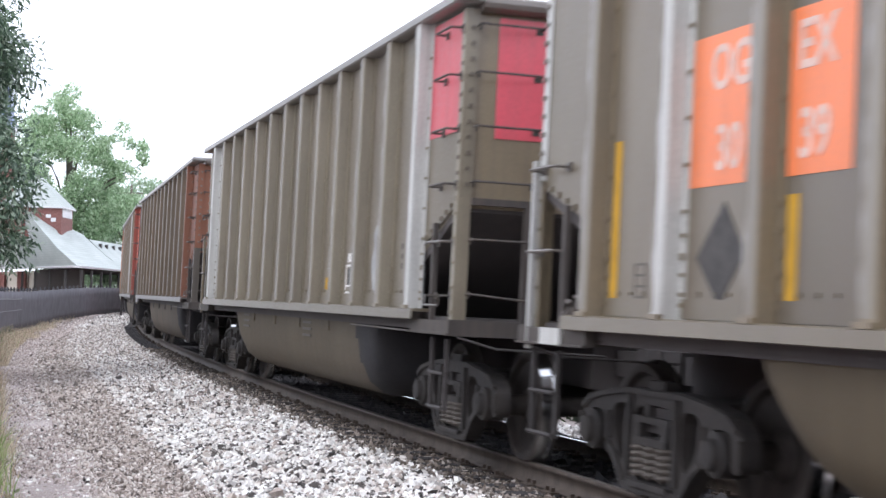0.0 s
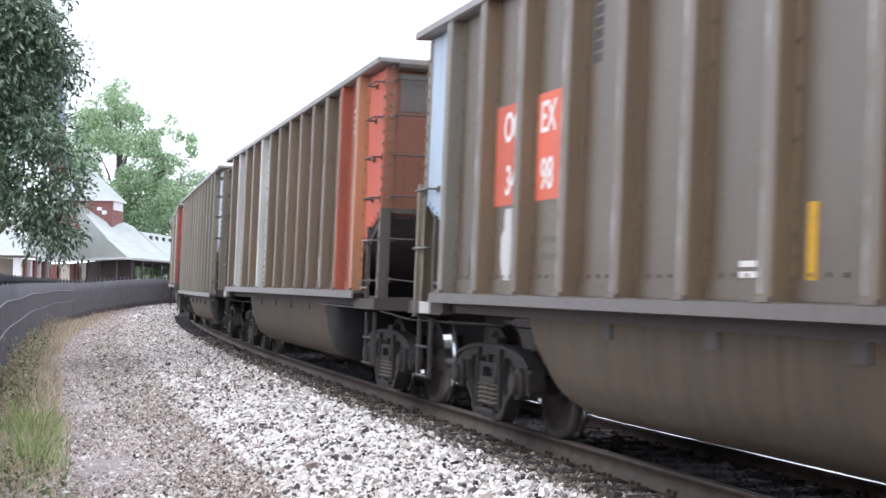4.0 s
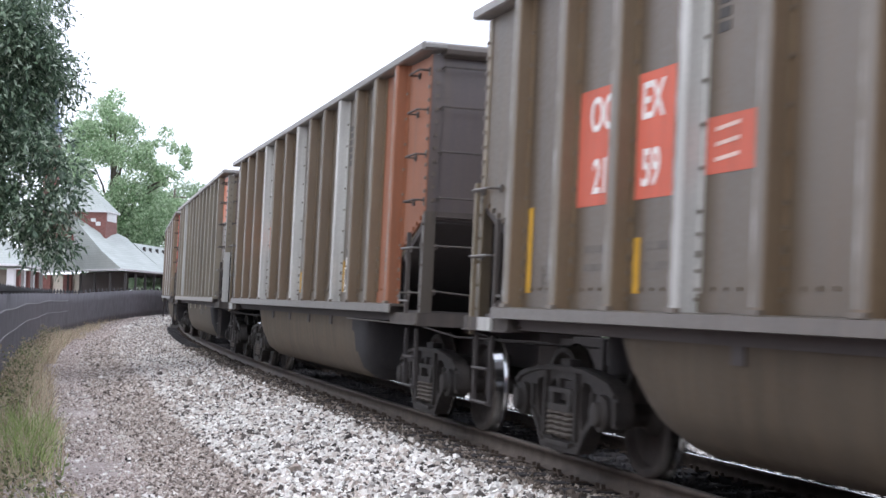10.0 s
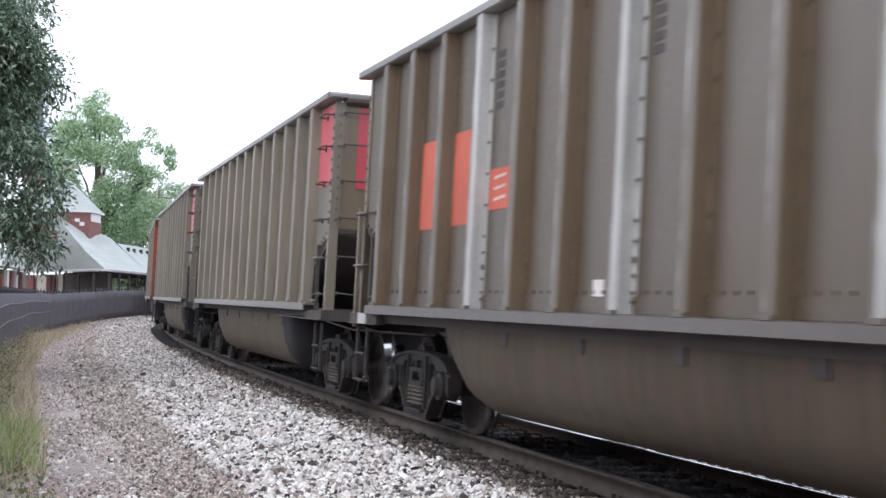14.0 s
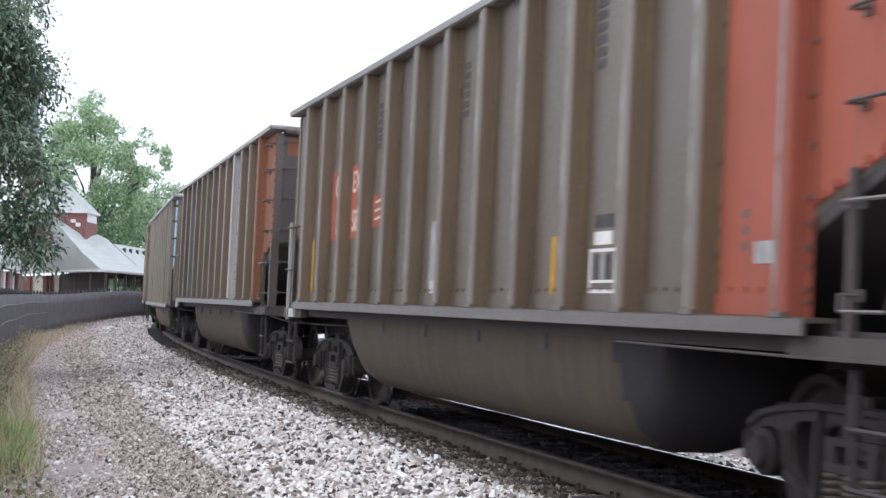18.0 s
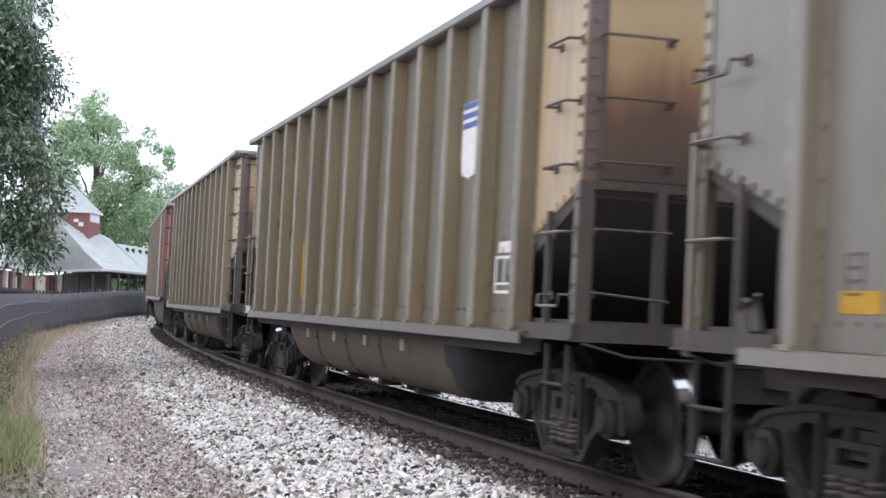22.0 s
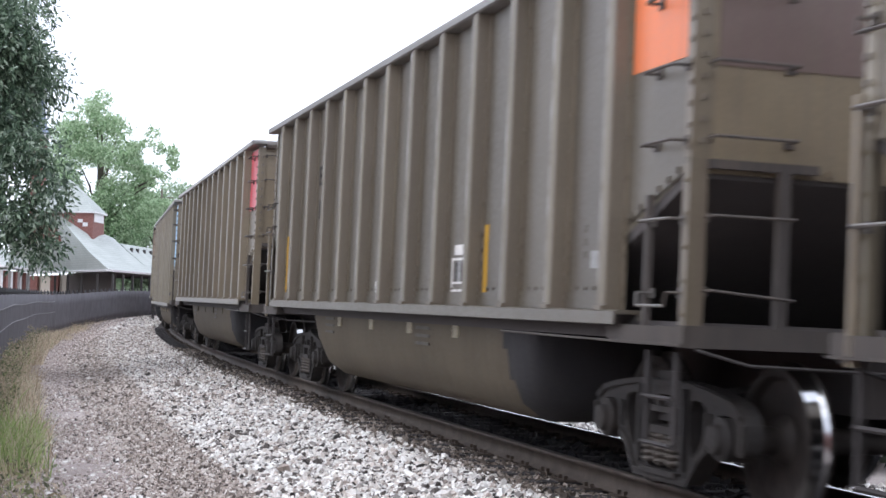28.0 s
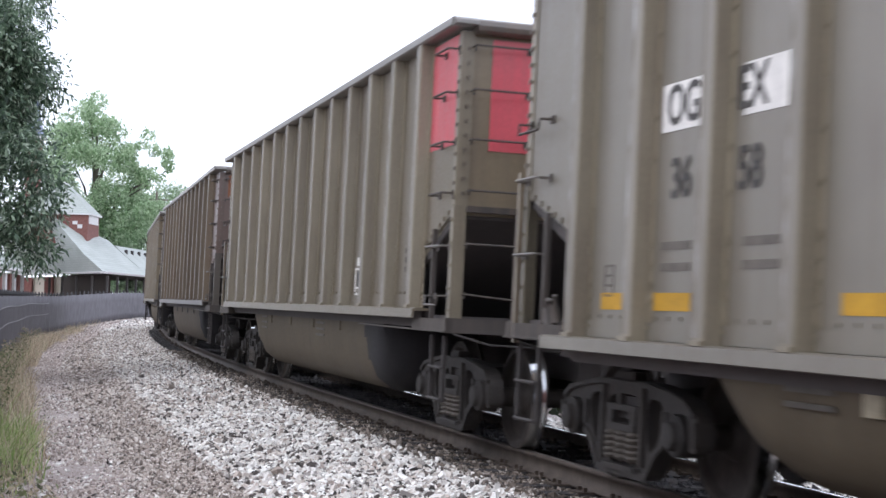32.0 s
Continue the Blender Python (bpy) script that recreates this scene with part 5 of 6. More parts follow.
for n, num in ((11, ("21", "569")), (12, ("26", "28"))):
    dress(CARS[n], OLIVE, (CREAM, MAROON), number=num, mark=("UP", ""), stripes=((4, 1.28, 2.0),) if n == 11 else (), table=12, low=False, pads=PADS, size=0.44,
          tag="dusty olive coal gondola with a cream yellow end")
    end_plate(CARS[n], -1.34, 1.34, 2.15, 3.62, FADED_CREAM, "cream end paint worn through rust to soot")
    shield(CARS[n], mid(11) - 0.12, 2.75, 0.5)
    for o in CARS[n].children:
        if o.data.name.startswith("tub_"):
            o.scale.z, o.location.z = 0.925, 0.0855
    for i, x in enumerate((-2.1, -0.4, 1.3)):
        bm = bmesh.new()
        rim = [(-1.45, 1.02), (-1.445, 0.90), (-1.412, 0.668), (-1.332, 0.492), (-1.19, 0.398), (-1.0, 0.361)]
        for (y0, z0), (y1, z1) in zip(rim, rim[1:]):
            f = [bm.verts.new(p) for p in ((x - 0.045, y0, z0), (x + 0.045, y0, z0), (x + 0.045, y1, z1), (x - 0.045, y1, z1))]
            g = [bm.verts.new(p) for p in ((x - 0.05, y0 + 0.04, z0), (x + 0.05, y0 + 0.04, z0), (x + 0.05, y1 + 0.04, z1 + 0.03), (x - 0.05, y1 + 0.04, z1 + 0.03))]
            for q in ((f[0], f[1], f[2], f[3]), (f[1], g[1], g[2], f[2]), (f[0], f[3], g[3], g[0])):
                bm.faces.new(q)
            box(bm, x - 0.014, x + 0.014, (y0 + y1) / 2 - 0.014, (y0 + y1) / 2 + 0.014, (z0 + z1) / 2 - 0.016, (z0 + z1) / 2 + 0.012)
        part("tub_band", bm, BAND, CARS[n], "dark welded band round the tub")
        bm = bmesh.new()
        box(bm, x - 0.07, x + 0.07, -1.0, -0.75, 0.29, 0.37)
        part("tub_foot", bm, DARK, CARS[n], "dark block under the tub")
plate(CARS[12], "white_tag", mid(1) - 0.16, mid(1) - 0.06, 1.42, 1.58, WHITE_INK, label="small white tag")
dress(CARS[13], BROWN, (CORAL, MAROON), (12,), posts={2: KHAKI, 9: PALE, 11: BRICK_RED, 12: GREY}, block=CORAL, number=("21", "88"), end_top=(OXIDE, 3.3), tag="brown coal gondola with coral red end panels")
for pts in ([(0.02, 2.05), (0.02, 1.7), (-0.06, 1.58), (-0.14, 1.66)], [(0.14, 2.05), (0.14, 1.57)], [(0.02, 1.82), (0.14, 1.82)]):
    scrawl(CARS[13], [(mid(6) + x, z) for x, z in pts], 0.028)
louvre_bars(CARS[13], WHITE_INK)
dress(CARS[14], KHAKI, (BLUE, KHAKI), upper=2.4, block=WHITE_INK, number=("36", "47"), squares=YELLOW_ROW, low=True, pads=PADS, rib=CREAMY, tag="dusty khaki coal gondola with a blue end panel")
dress(CARS[15], DUN, (ORANGE, MAROON), upper=2.75, number=("37", "14"), table=9, end_top=(MAROON, 2.7), stripes=((1, 1.28, 2.12), (mid(4) + 0.08, 1.28, 1.78), (10, 1.28, 1.9)), pads=PADS, tag="dusty khaki coal gondola with an orange upper end panel")
dress(CARS[16], KHAKI, (PINK, PINK), upper=2.68, block=WHITE_INK, number=("12", "545"), squares=YELLOW_PAIR, tag="dusty khaki coal gondola with a red upper end panel")
dress(CARS[17], GREY, (BLUE, GREY), upper=2.4, block=WHITE_INK, number=("36", "58"), squares=YELLOW_ROW, low=True, pads=PADS, end_top=(BLUE, 3.35), tag="dusty grey coal gondola with a blue end panel")
dress(CARS[18], KHAKI, (PINK, PINK), upper=2.68, squares=((8, 0, 0.1, 1.42, 0.1),), rib=CREAMY, tag="dusty khaki coal gondola with a raspberry red end")
dress(CARS[19], BROWN, (MAROON, MAROON), end_top=(RUST, 3.2), tag="sooty brown coal gondola with a maroon end")
for n in (20, 21):
    dress(CARS[n], (KHAKI, BROWN)[n - 20])
for n, car in CARS.items():
    small_tags(car, n)
# the bodies are a little wider than their first sketch; the trucks keep the gauge
WIDER, widened = 1.025, set()
for car in CARS.values():
    for o in car.children:
        o.location.y *= WIDER if o.name.split(".")[0] != "truck" else 1.0
        if o.name.split(".")[0] != "truck" and o.data.name not in widened:
            widened.add(o.data.name)
            o.data.transform(Matrix.Diagonal((1, WIDER, 1, 1)))


# ---- fence ----
FENCE = [(-30.0, 5.7), (41.0, 5.65), (62.0, 5.75), (78.0, 5.5), (96.0, 4.45), (113.0, 3.05), (145, 1.9)]


def fence_at(s):
    l = float(np.interp(s, [a for a, b in FENCE], [b for a, b in FENCE]))
    p = track(s, l, 0, True)
    return Vector((p.x, p.y, float(ground_z(s, l))))


def build_fence():
    fence = tagged(new("iron_fence"), "black iron picket fence hung with dark windscreen fabric", "fence")
    ss = np.arange(14, 145, 1.6)
    bm = bmesh.new()
    rod(bm, [(0, 0, 0), (0, 0, 1.74), (0, 0, 1.76), (0, 0, 1.89)], [0.045, 0.045, 0.07, 0.008], 4)
    post_me = mesh_of(bm, "post", FENCE_IRON)
    bm = bmesh.new()
    rod(bm, [(0, 0, 0.05), (0, 0, 1.60), (0, 0, 1.70)], [0.016, 0.016, 0.004], 4)
    picket_me = mesh_of(bm, "picket", FENCE_IRON)
    rest_v, rest_f, made = [], [], 0
    pv = np.array([v.co[:] for v in picket_me.vertices])
    pf = []
    for p in picket_me.polygons:
        pf += [[p.vertices[0], p.vertices[i], p.vertices[i + 1]] for i in range(1, len(p.vertices) - 1)]
    pf = np.array(pf)
    for a, b in zip(ss, ss[1:]):
        p, q = fence_at(a), fence_at(b)
        turn = math.degrees(math.atan2(q.y - p.y, q.x - p.x))
        o = new("post", post_me)
        o.parent, o.matrix_basis = fence, Matrix.Translation(p) @ pose(0, 0, 0, 0, 0, turn)
        n = 8
        for k in range(1, n):
            m = Matrix.Translation(p.lerp(q, k / n)) @ pose(0, 0, 0, 0, 0, turn)
            if made < 90 and a > 26:
                o = new("picket", picket_me)
                o.parent, o.matrix_basis, made = fence, m, made + 1
            else:
                rest_f.append(pf + len(pv) * len(rest_v))
                rest_v.append(pv @ np.array(m.to_3x3()).T + np.array(m.translation))
        for z0, z1 in ((0.12, 0.16), (1.52, 1.56)):
            bm = bmesh.new()
            length = (q - p).to_2d().length
            prism(bm, [(0, z0), (length, z0 + q.z - p.z), (length, z1 + q.z - p.z), (0, z1)], "y", -0.02, 0.02)
            o = part("rail", bm, FENCE_IRON, fence)
            o.matrix_basis = Matrix.Translation(p) @ pose(0, 0, 0, 0, 0, turn)
    o = new("picket_run", big_mesh("picket_run", np.concatenate(rest_v), np.concatenate(rest_f), FENCE_IRON))
    o.parent = fence
    tagged(o, kind="stuff")
    # fabric screen with a sagging top edge and pale hems
    rows = [0.08, 0.45, 0.85, 1.25, 1.73]
    v, f = [], []
    fine = np.arange(14, 144, 0.4)
    for i, s in enumerate(fine):
        p, q = fence_at(s), fence_at(s + 0.5)
        d = Vector((q.y - p.y, p.x - q.x, 0)).normalized()
        for k, z in enumerate(rows):
            sag = 0.03 * abs(math.sin(s * math.pi / 2.4)) if k == len(rows) - 1 else 0.0
            w = 0.06 + 0.008 * math.sin(s * 2.6 + k * 1.3)
            v.append(tuple(p + d * w + Vector((0, 0, z - sag))))
    n = len(rows)
    for i in range(len(fine) - 1):
        for k in range(n - 1):
            f.append((i * n + k, (i + 1) * n + k, (i + 1) * n + k + 1, i * n + k + 1))
    o = new("windscreen", big_mesh("windscreen", np.array(v), np.array(f), SCREEN))
    sol = o.modifiers.new("thickness", "SOLIDIFY")
    sol.thickness = 0.006
    o.parent = fence
    tagged(o, "dark grey windscreen fabric")
    for z, w in ((1.42, 0.012), (0.98, 0.012)):
        bm = bmesh.new()
        rod(bm, [fence_at(s) + Vector(((fence_at(s + .5) - fence_at(s)).y, -(fence_at(s + .5) - fence_at(s)).x, 0)).normalized() * 0.085 + Vector((0, 0, z - 0.02 * math.sin(s * 0.4))) for s in np.arange(14, 70, 0.4)], w, 4)
        part("hem", bm, HEM, fence, "pale sagging hem of the fabric")


build_fence()


def build_gate_post(x, y, z):
    """A square iron pier with a moulded cap and a ball."""
    post = tagged(new("gate_post"), "dark grey iron gate post with a moulded cap and ball", "gate post")
    post.matrix_world = pose(x, y, z, 0, 0, 17)
    bm = bmesh.new()
    for w, z0, z1 in ((0.135, -0.1, 0.06), (0.118, 0.06, 1.44), (0.128, 1.44, 1.47)):
        box(bm, -w, w, -w, w, z0, z1)
    part("shaft", bm, FENCE_GREY, post)
    bm = bmesh.new()
    for w, z0, z1 in ((0.148, 1.47, 1.545), (0.155, 1.545, 1.57), (0.12, 1.57, 1.6)):
        box(bm, -w, w, -w, w, z0, z1)
    part("cap", bm, FENCE_GREY, post)
    bm = bmesh.new()
    rings = []
    for r, h in ((0.085, 1.6), (0.06, 1.62), (0.045, 1.66), (0.06, 1.70), (0.075, 1.71), (0.06, 1.725), (0.1, 1.75), (0.124, 1.80), (0.132, 1.85), (0.124, 1.90), (0.1, 1.945), (0.06, 1.972), (0.005, 1.982)):
        rings.append([bm.verts.new((r * math.cos(a), r * math.sin(a), h)) for a in np.linspace(0, 2 * math.pi, 20, endpoint=False)])
    for a, b in zip(rings, rings[1:]):
        for i in range(20):
            bm.faces.new((a[i], a[(i + 1) % 20], b[(i + 1) % 20], b[i]))
    part("ball", bm, FENCE_GREY, post, "smooth round ball finial", True)


build_gate_post(-2.625, 8.295, -0.47)


# unseen plain wall added behind the eye to block low sky from the wagons
tagged(sweep("wall_behind", [(11.6, -0.6), (11.6, 2.9), (12.0, 2.9), (12.0, -0.6)], -55, 22, 3.0, BRICK_MAT, flat=True), "unseen plain brick wall added to hold back low skylight", "wall", kind="structure")


# ---- station ----
def build_station():
    st = tagged(new("railway_station"), "old brick station with flared grey slate roof and a square cupola", "building")
    A, B, Cc, D = Vector((-28.22, 130)), Vector((-38.8, 151)), Vector((-28.0, 196)), Vector((-47, 196))
    zg, ze = -0.1, 3.32

    def eave(p, q, name, ze=ze):
        bm = bmesh.new()
        d = (q - p).normalized()
        n = Vector((d.y, -d.x))
        vs = [(p, 0), (q, 0)]
        for z0, z1, out in ((ze - 0.12, ze, 0.0), (ze - 0.02, ze + 0.06, 0.12)):
            a, b = p + n * out, q + n * out
            lo = [bm.verts.new((*a, z0)), bm.verts.new((*b, z0)), bm.verts.new((*(b - n * 0.3), z0)), bm.verts.new((*(a - n * 0.3), z0))]
            hi = [bm.verts.new((v.co.x, v.co.y, z1)) for v in lo]
            bm.faces.new(lo), bm.faces.new(hi)
            for i in range(4):
                bm.faces.new((lo[i], lo[(i + 1) % 4], hi[(i + 1) % 4], hi[i]))
        part(name, bm, WHITE_TRIM, st, "white gutter and fascia board")

    eave(A.lerp(B, 1.6), A, "fascia")
    eave(A, Cc, "fascia")
    # roofs: steep central hip with a kicked eave, and a lower wing
    K = Vector((-35.74, 142.0, 8.55))
    bm = bmesh.new()

    def flare(p, q, apex1, apex2, zlow, kick=0.3):
        pts = []
        for e, ap in ((p, apex1), (q, apex2)):
            e3 = Vector((*e, zlow))
            m1 = e3.lerp(ap, 0.35) - Vector((0, 0, kick))
            m2 = e3.lerp(ap, 0.7) - Vector((0, 0, kick * 0.6))
            pts.append([bm.verts.new(x) for x in (e3, m1, m2, ap)])
        for i in range(3):
            bm.faces.new((pts[0][i], pts[1][i], pts[1][i + 1], pts[0][i + 1]))

    flare(A.lerp(B, 1.6), A, K + Vector((-9.0, 14, 0.2)), K, ze)
    flare(A, Vector((-28.1, 152)), K, Vector((-31.8, 148, 6.6)), ze)
    flare(Vector((-28.1, 152)), Vector((-36, 165)), Vector((-31.8, 148, 6.6)), K + Vector((-2, 8, 0)), ze)
    part("main_roof", bm, SLATE, st, "grey-green slate hip roof with flared eaves", True)
    bm = bmesh.new()
    R1, R2 = Vector((-31.6, 150, 6.18)), Vector((-31.6, 196, 6.3))
    flare(Vector((-28.1, 151)), Cc, R1, R2, ze + 0.01, 0.2)
    a = [bm.verts.new(v) for v in (R1, R2, Vector((-36, 196, ze)), Vector((-36, 146, ze)))]
    bm.faces.new(a)
    part("wing_roof", bm, SLATE, st, "lower slate roof of the long wing")
    for t in (0.1, 0.16, 0.23, 0.3):
        bm = bmesh.new()
        c = R1.lerp(R2, t) * 0.8 + Vector((*Vector((-28.1, 136)).lerp(Cc, t), ze)) * 0.2
        box(bm, c.x - 0.1, c.x + 0.14, c.y - 0.25, c.y + 0.25, c.z - 0.25, c.z + 0.22)
        part("roof_vent", bm, DARK_TIMBER, st, "small dark roof vent")
    # cupola
    cu = Vector((-35.1, 144.3))
    turn = radians(0)
    ex, ey = Vector((math.cos(turn), math.sin(turn))), Vector((-math.sin(turn), math.cos(turn)))

    def quad(bm, c, hx, hy, z0, z1, mi=0, topx=None):
        lo = [bm.verts.new((*(c + ex * a * hx + ey * b * hy), z0)) for a, b in ((-1, -1), (1, -1), (1, 1), (-1, 1))]
        k = 1 if topx is None else topx
        hi = [bm.verts.new((*(c + ex * a * hx * k + ey * b * hy * k), z1)) for a, b in ((-1, -1), (1, -1), (1, 1), (-1, 1))]
        bm.faces.new(lo), bm.faces.new(hi)
        for i in range(4):
            bm.faces.new((lo[i], lo[(i + 1) % 4], hi[(i + 1) % 4], hi[i]))

    bm = bmesh.new()
    quad(bm, cu, 2.7, 2.3, 6.0, 8.7)
    part("cupola", bm, BRICK_MAT, st, "dark red brick cupola")
    bm = bmesh.new()
    quad(bm, cu, 2.95, 2.55, 8.62, 8.76)
    part("cupola_eave", bm, WHITE_TRIM, st, "white cupola eave")
    bm = bmesh.new()
    quad(bm, cu, 2.95, 2.55, 8.74, 11.75, topx=0.03)
    part("cupola_roof", bm, SLATE, st, "pyramid slate roof of the cupola")
    bm = bmesh.new()
    side = cu + ex * 2.71
    quad(bm, side, 0.03, 1.9, 7.85, 8.6)
    part("louvre", bm, WHITE_TRIM, st, "white louvred opening")
    for dx in (-0.2, 0.25):
        bm = bmesh.new()
        quad(bm, cu - ey * 2.315 + ex * (1.75 + dx), 0.22, 0.02, 7.4 if dx > 0 else 7.75, 7.75 if dx > 0 else 8.05)
        part("window", bm, WHITE_TRIM, st, "small pale window")
    # slender turret beyond the main roof
    tu = Vector((-39.6, 150.0))
    bm = bmesh.new()
    quad(bm, tu, 0.62, 0.62, 6.0, 16.2)
    part("turret", bm, BRICK_MAT, st, "slender brick turret")
    bm = bmesh.new()
    quad(bm, tu, 0.95, 0.95, 16.1, 16.45)
    part("turret_eave", bm, WHITE_TRIM, st, "pale turret eave")
    bm = bmesh.new()
    quad(bm, tu, 0.9, 0.9, 16.44, 17.6, topx=0.62)
    quad(bm, tu, 0.56, 0.56, 17.58, 22.7, topx=0.03)
    part("turret_spire", bm, SPIRE, st, "blue-grey pointed turret spire")
    # walls behind an open canopy with posts
    bm = bmesh.new()
    c0 = (A + B + Cc) / 3
    inner = [p.lerp(c0, 0.22) for p in (B, A, Cc, D)]
    lo = [bm.verts.new((*p, zg - 0.4)) for p in inner]
    hi = [bm.verts.new((*p, ze - 0.1)) for p in inner]
    for i in (0, 3):
        bm.faces.new((lo[i], lo[(i + 1) % 4], hi[(i + 1) % 4], hi[i]))
    bm.faces.new(hi)
    part("wall", bm, SHADE_WALL, st, "brick wall coloured dark for the shade under the canopy")
    bm = bmesh.new()
    prism(bm, [(-37.3, 152.9), (-50.4, 179.0), (-50.0, 179.2), (-36.9, 153.1)], "z", -0.6, 3.1)
    part("wall", bm, PLASTER, st, "cream plastered wall under the eaves")
    for i in range(3):
        c = Vector((-37.6, 152.4)).lerp(Vector((-50.6, 178.4)), (i + 0.3) / 3)
        bm = bmesh.new()
        box(bm, c.x - 0.45, c.x + 0.35, c.y - 0.4, c.y + 0.3, -0.6, 3.05)
        part("pier", bm, BRICK_MAT, st, "dark red brick pier")
    for p, q, n in ((B, A, 4), (A, Cc, 16)):
        for i in range(n):
            c = p.lerp(q, (i + 0.3) / n)
            d = Vector((c0.x - c.x, c0.y - c.y)).normalized() * 0.6
            c = c + d
            bm = bmesh.new()
            box(bm, c.x - 0.09, c.x + 0.09, c.y - 0.09, c.y + 0.09, zg - 0.4, ze - 0.3)
            box(bm, c.x - 0.16, c.x + 0.16, c.y - 0.16, c.y + 0.16, zg - 0.4, zg + 0.5)
            part("canopy_post", bm, DARK_TIMBER, st)
    # near-side low wing
    bm = bmesh.new()
    P = [Vector((-33.35, 118)), Vector((-37.1, 140)), Vector((-47, 142)), Vector((-44, 118))]
    lo = [bm.verts.new((*p, 3.3)) for p in P]
    tp = [bm.verts.new((-38.5, 121, 6.9)), bm.verts.new((-42, 139, 6.9))]
    bm.faces.new((lo[0], lo[1], tp[1], tp[0])), bm.faces.new((lo[1], lo[2], tp[1])), bm.faces.new((lo[2], lo[3], tp[0], tp[1])), bm.faces.new((lo[3], lo[0], tp[0]))
    part("side_roof", bm, SLATE, st, "slate roof of the side wing")
    for i, t in enumerate(np.linspace(0.02, 0.98, 7)):
        c = P[0].lerp(P[1], t) + Vector((-0.7, 0.2))
        bm = bmesh.new()
        box(bm, c.x - 0.28, c.x + 0.28, c.y - 0.28, c.y + 0.28, -0.5, 3.0)
        part("pier", bm, BRICK_MAT if i % 2 else WHITE_TRIM, st, "brick and white pier")
    eave(P[1], P[0], "fascia", 3.3)
    eave(P[0], P[3], "fascia", 3.3)
    for wall in ([(-35.6, 118.5), (-39.3, 141), (-39.6, 141), (-35.9, 118.5)], [(-39.3, 141), (-41, 153), (-41.3, 153), (-39.6, 141)]):
        bm = bmesh.new()
        prism(bm, wall, "z", -0.6, 3.0)
        part("wall", bm, PLASTER, st, "cream plastered wall under the eaves")


build_station()


# ---- trees ----
def leaf_cloud(name, clumps, n, size, mat, rng, droop=0.35, aspect=0.35):
    """Thousands of small folded leaves gathered in clumps."""
    c = np.array([k[:3] for k in clumps], float)
    r = np.array([k[3] for k in clumps], float)
    w = r ** 2 / np.sum(r ** 2)
    pick = rng.choice(len(c), n, p=w)
    d = rng.normal(size=(n, 3))
    d /= np.linalg.norm(d, axis=1)[:, None]
    p = c[pick] + d * (r[pick] * rng.uniform(0.3, 1.0, n) ** 0.6 * rng.choice([1.0, 1.0, 1.35], n))[:, None] * np.array([1, 1, 0.85])
    a = rng.normal(size=(n, 3))
    a[:, 2] -= droop * 2.5
    a /= np.linalg.norm(a, axis=1)[:, None]
    b = np.cross(a, rng.normal(size=(n, 3)))
    b /= np.linalg.norm(b, axis=1)[:, None]
    nrm = np.cross(a, b)
    s = size * rng.uniform(0.6, 1.4, n)[:, None]
    v = np.stack([p - a * s / 2, p + b * s * aspect / 2 + nrm * s * 0.06, p + a * s / 2, p - b * s * aspect / 2 + nrm * s * 0.06], 1).reshape(-1, 3)
    i = np.arange(n)[:, None] * 4
    f = np.concatenate([i + np.array([[0, 1, 2]]), i + np.array([[0, 2, 3]])])
    return big_mesh(name, v, f, mat)


def spray_cloud(name, clumps, n, per, size, mat, rng):
    """Hanging twigs, each with long narrow leaves set along it."""
    c = np.array([k[:3] for k in clumps], float)
    r = np.array([k[3] for k in clumps], float)
    pick = rng.choice(len(c), n, p=r ** 2 / np.sum(r ** 2))
    out = rng.normal(size=(n, 3))
    out /= np.linalg.norm(out, axis=1)[:, None]
    base = c[pick] + out * (r[pick] * rng.uniform(0.35, 1.0, n))[:, None]
    d = out * 0.7 + rng.normal(0, 0.45, (n, 3)) + np.array([0, 0, -0.55])
    d /= np.linalg.norm(d, axis=1)[:, None]
    j = np.tile(np.arange(per), n)
    base, d = np.repeat(base, per, 0), np.repeat(d, per, 0)
    p = base + d * (j * size * 0.42)[:, None]
    side = np.cross(d, rng.normal(size=d.shape))
    side /= np.linalg.norm(side, axis=1)[:, None]
    a = d * 0.7 + side * 0.95 + np.array([0, 0, -0.25])
    a /= np.linalg.norm(a, axis=1)[:, None]
    b = np.cross(a, rng.normal(size=a.shape))
    b /= np.linalg.norm(b, axis=1)[:, None]
    nrm = np.cross(a, b)
    s = size * rng.uniform(0.65, 1.3, len(p))[:, None]
    v = np.stack([p, p + a * s * 0.5 + b * s * 0.17, p + a * s - np.array([0, 0, 0.12]) * s, p + a * s * 0.5 - b * s * 0.17 + nrm * s * 0.05], 1).reshape(-1, 3)
    i = np.arange(len(p))[:, None] * 4
    return big_mesh(name, v, np.concatenate([i + np.array([[0, 1, 2]]), i + np.array([[0, 2, 3]])]), mat)


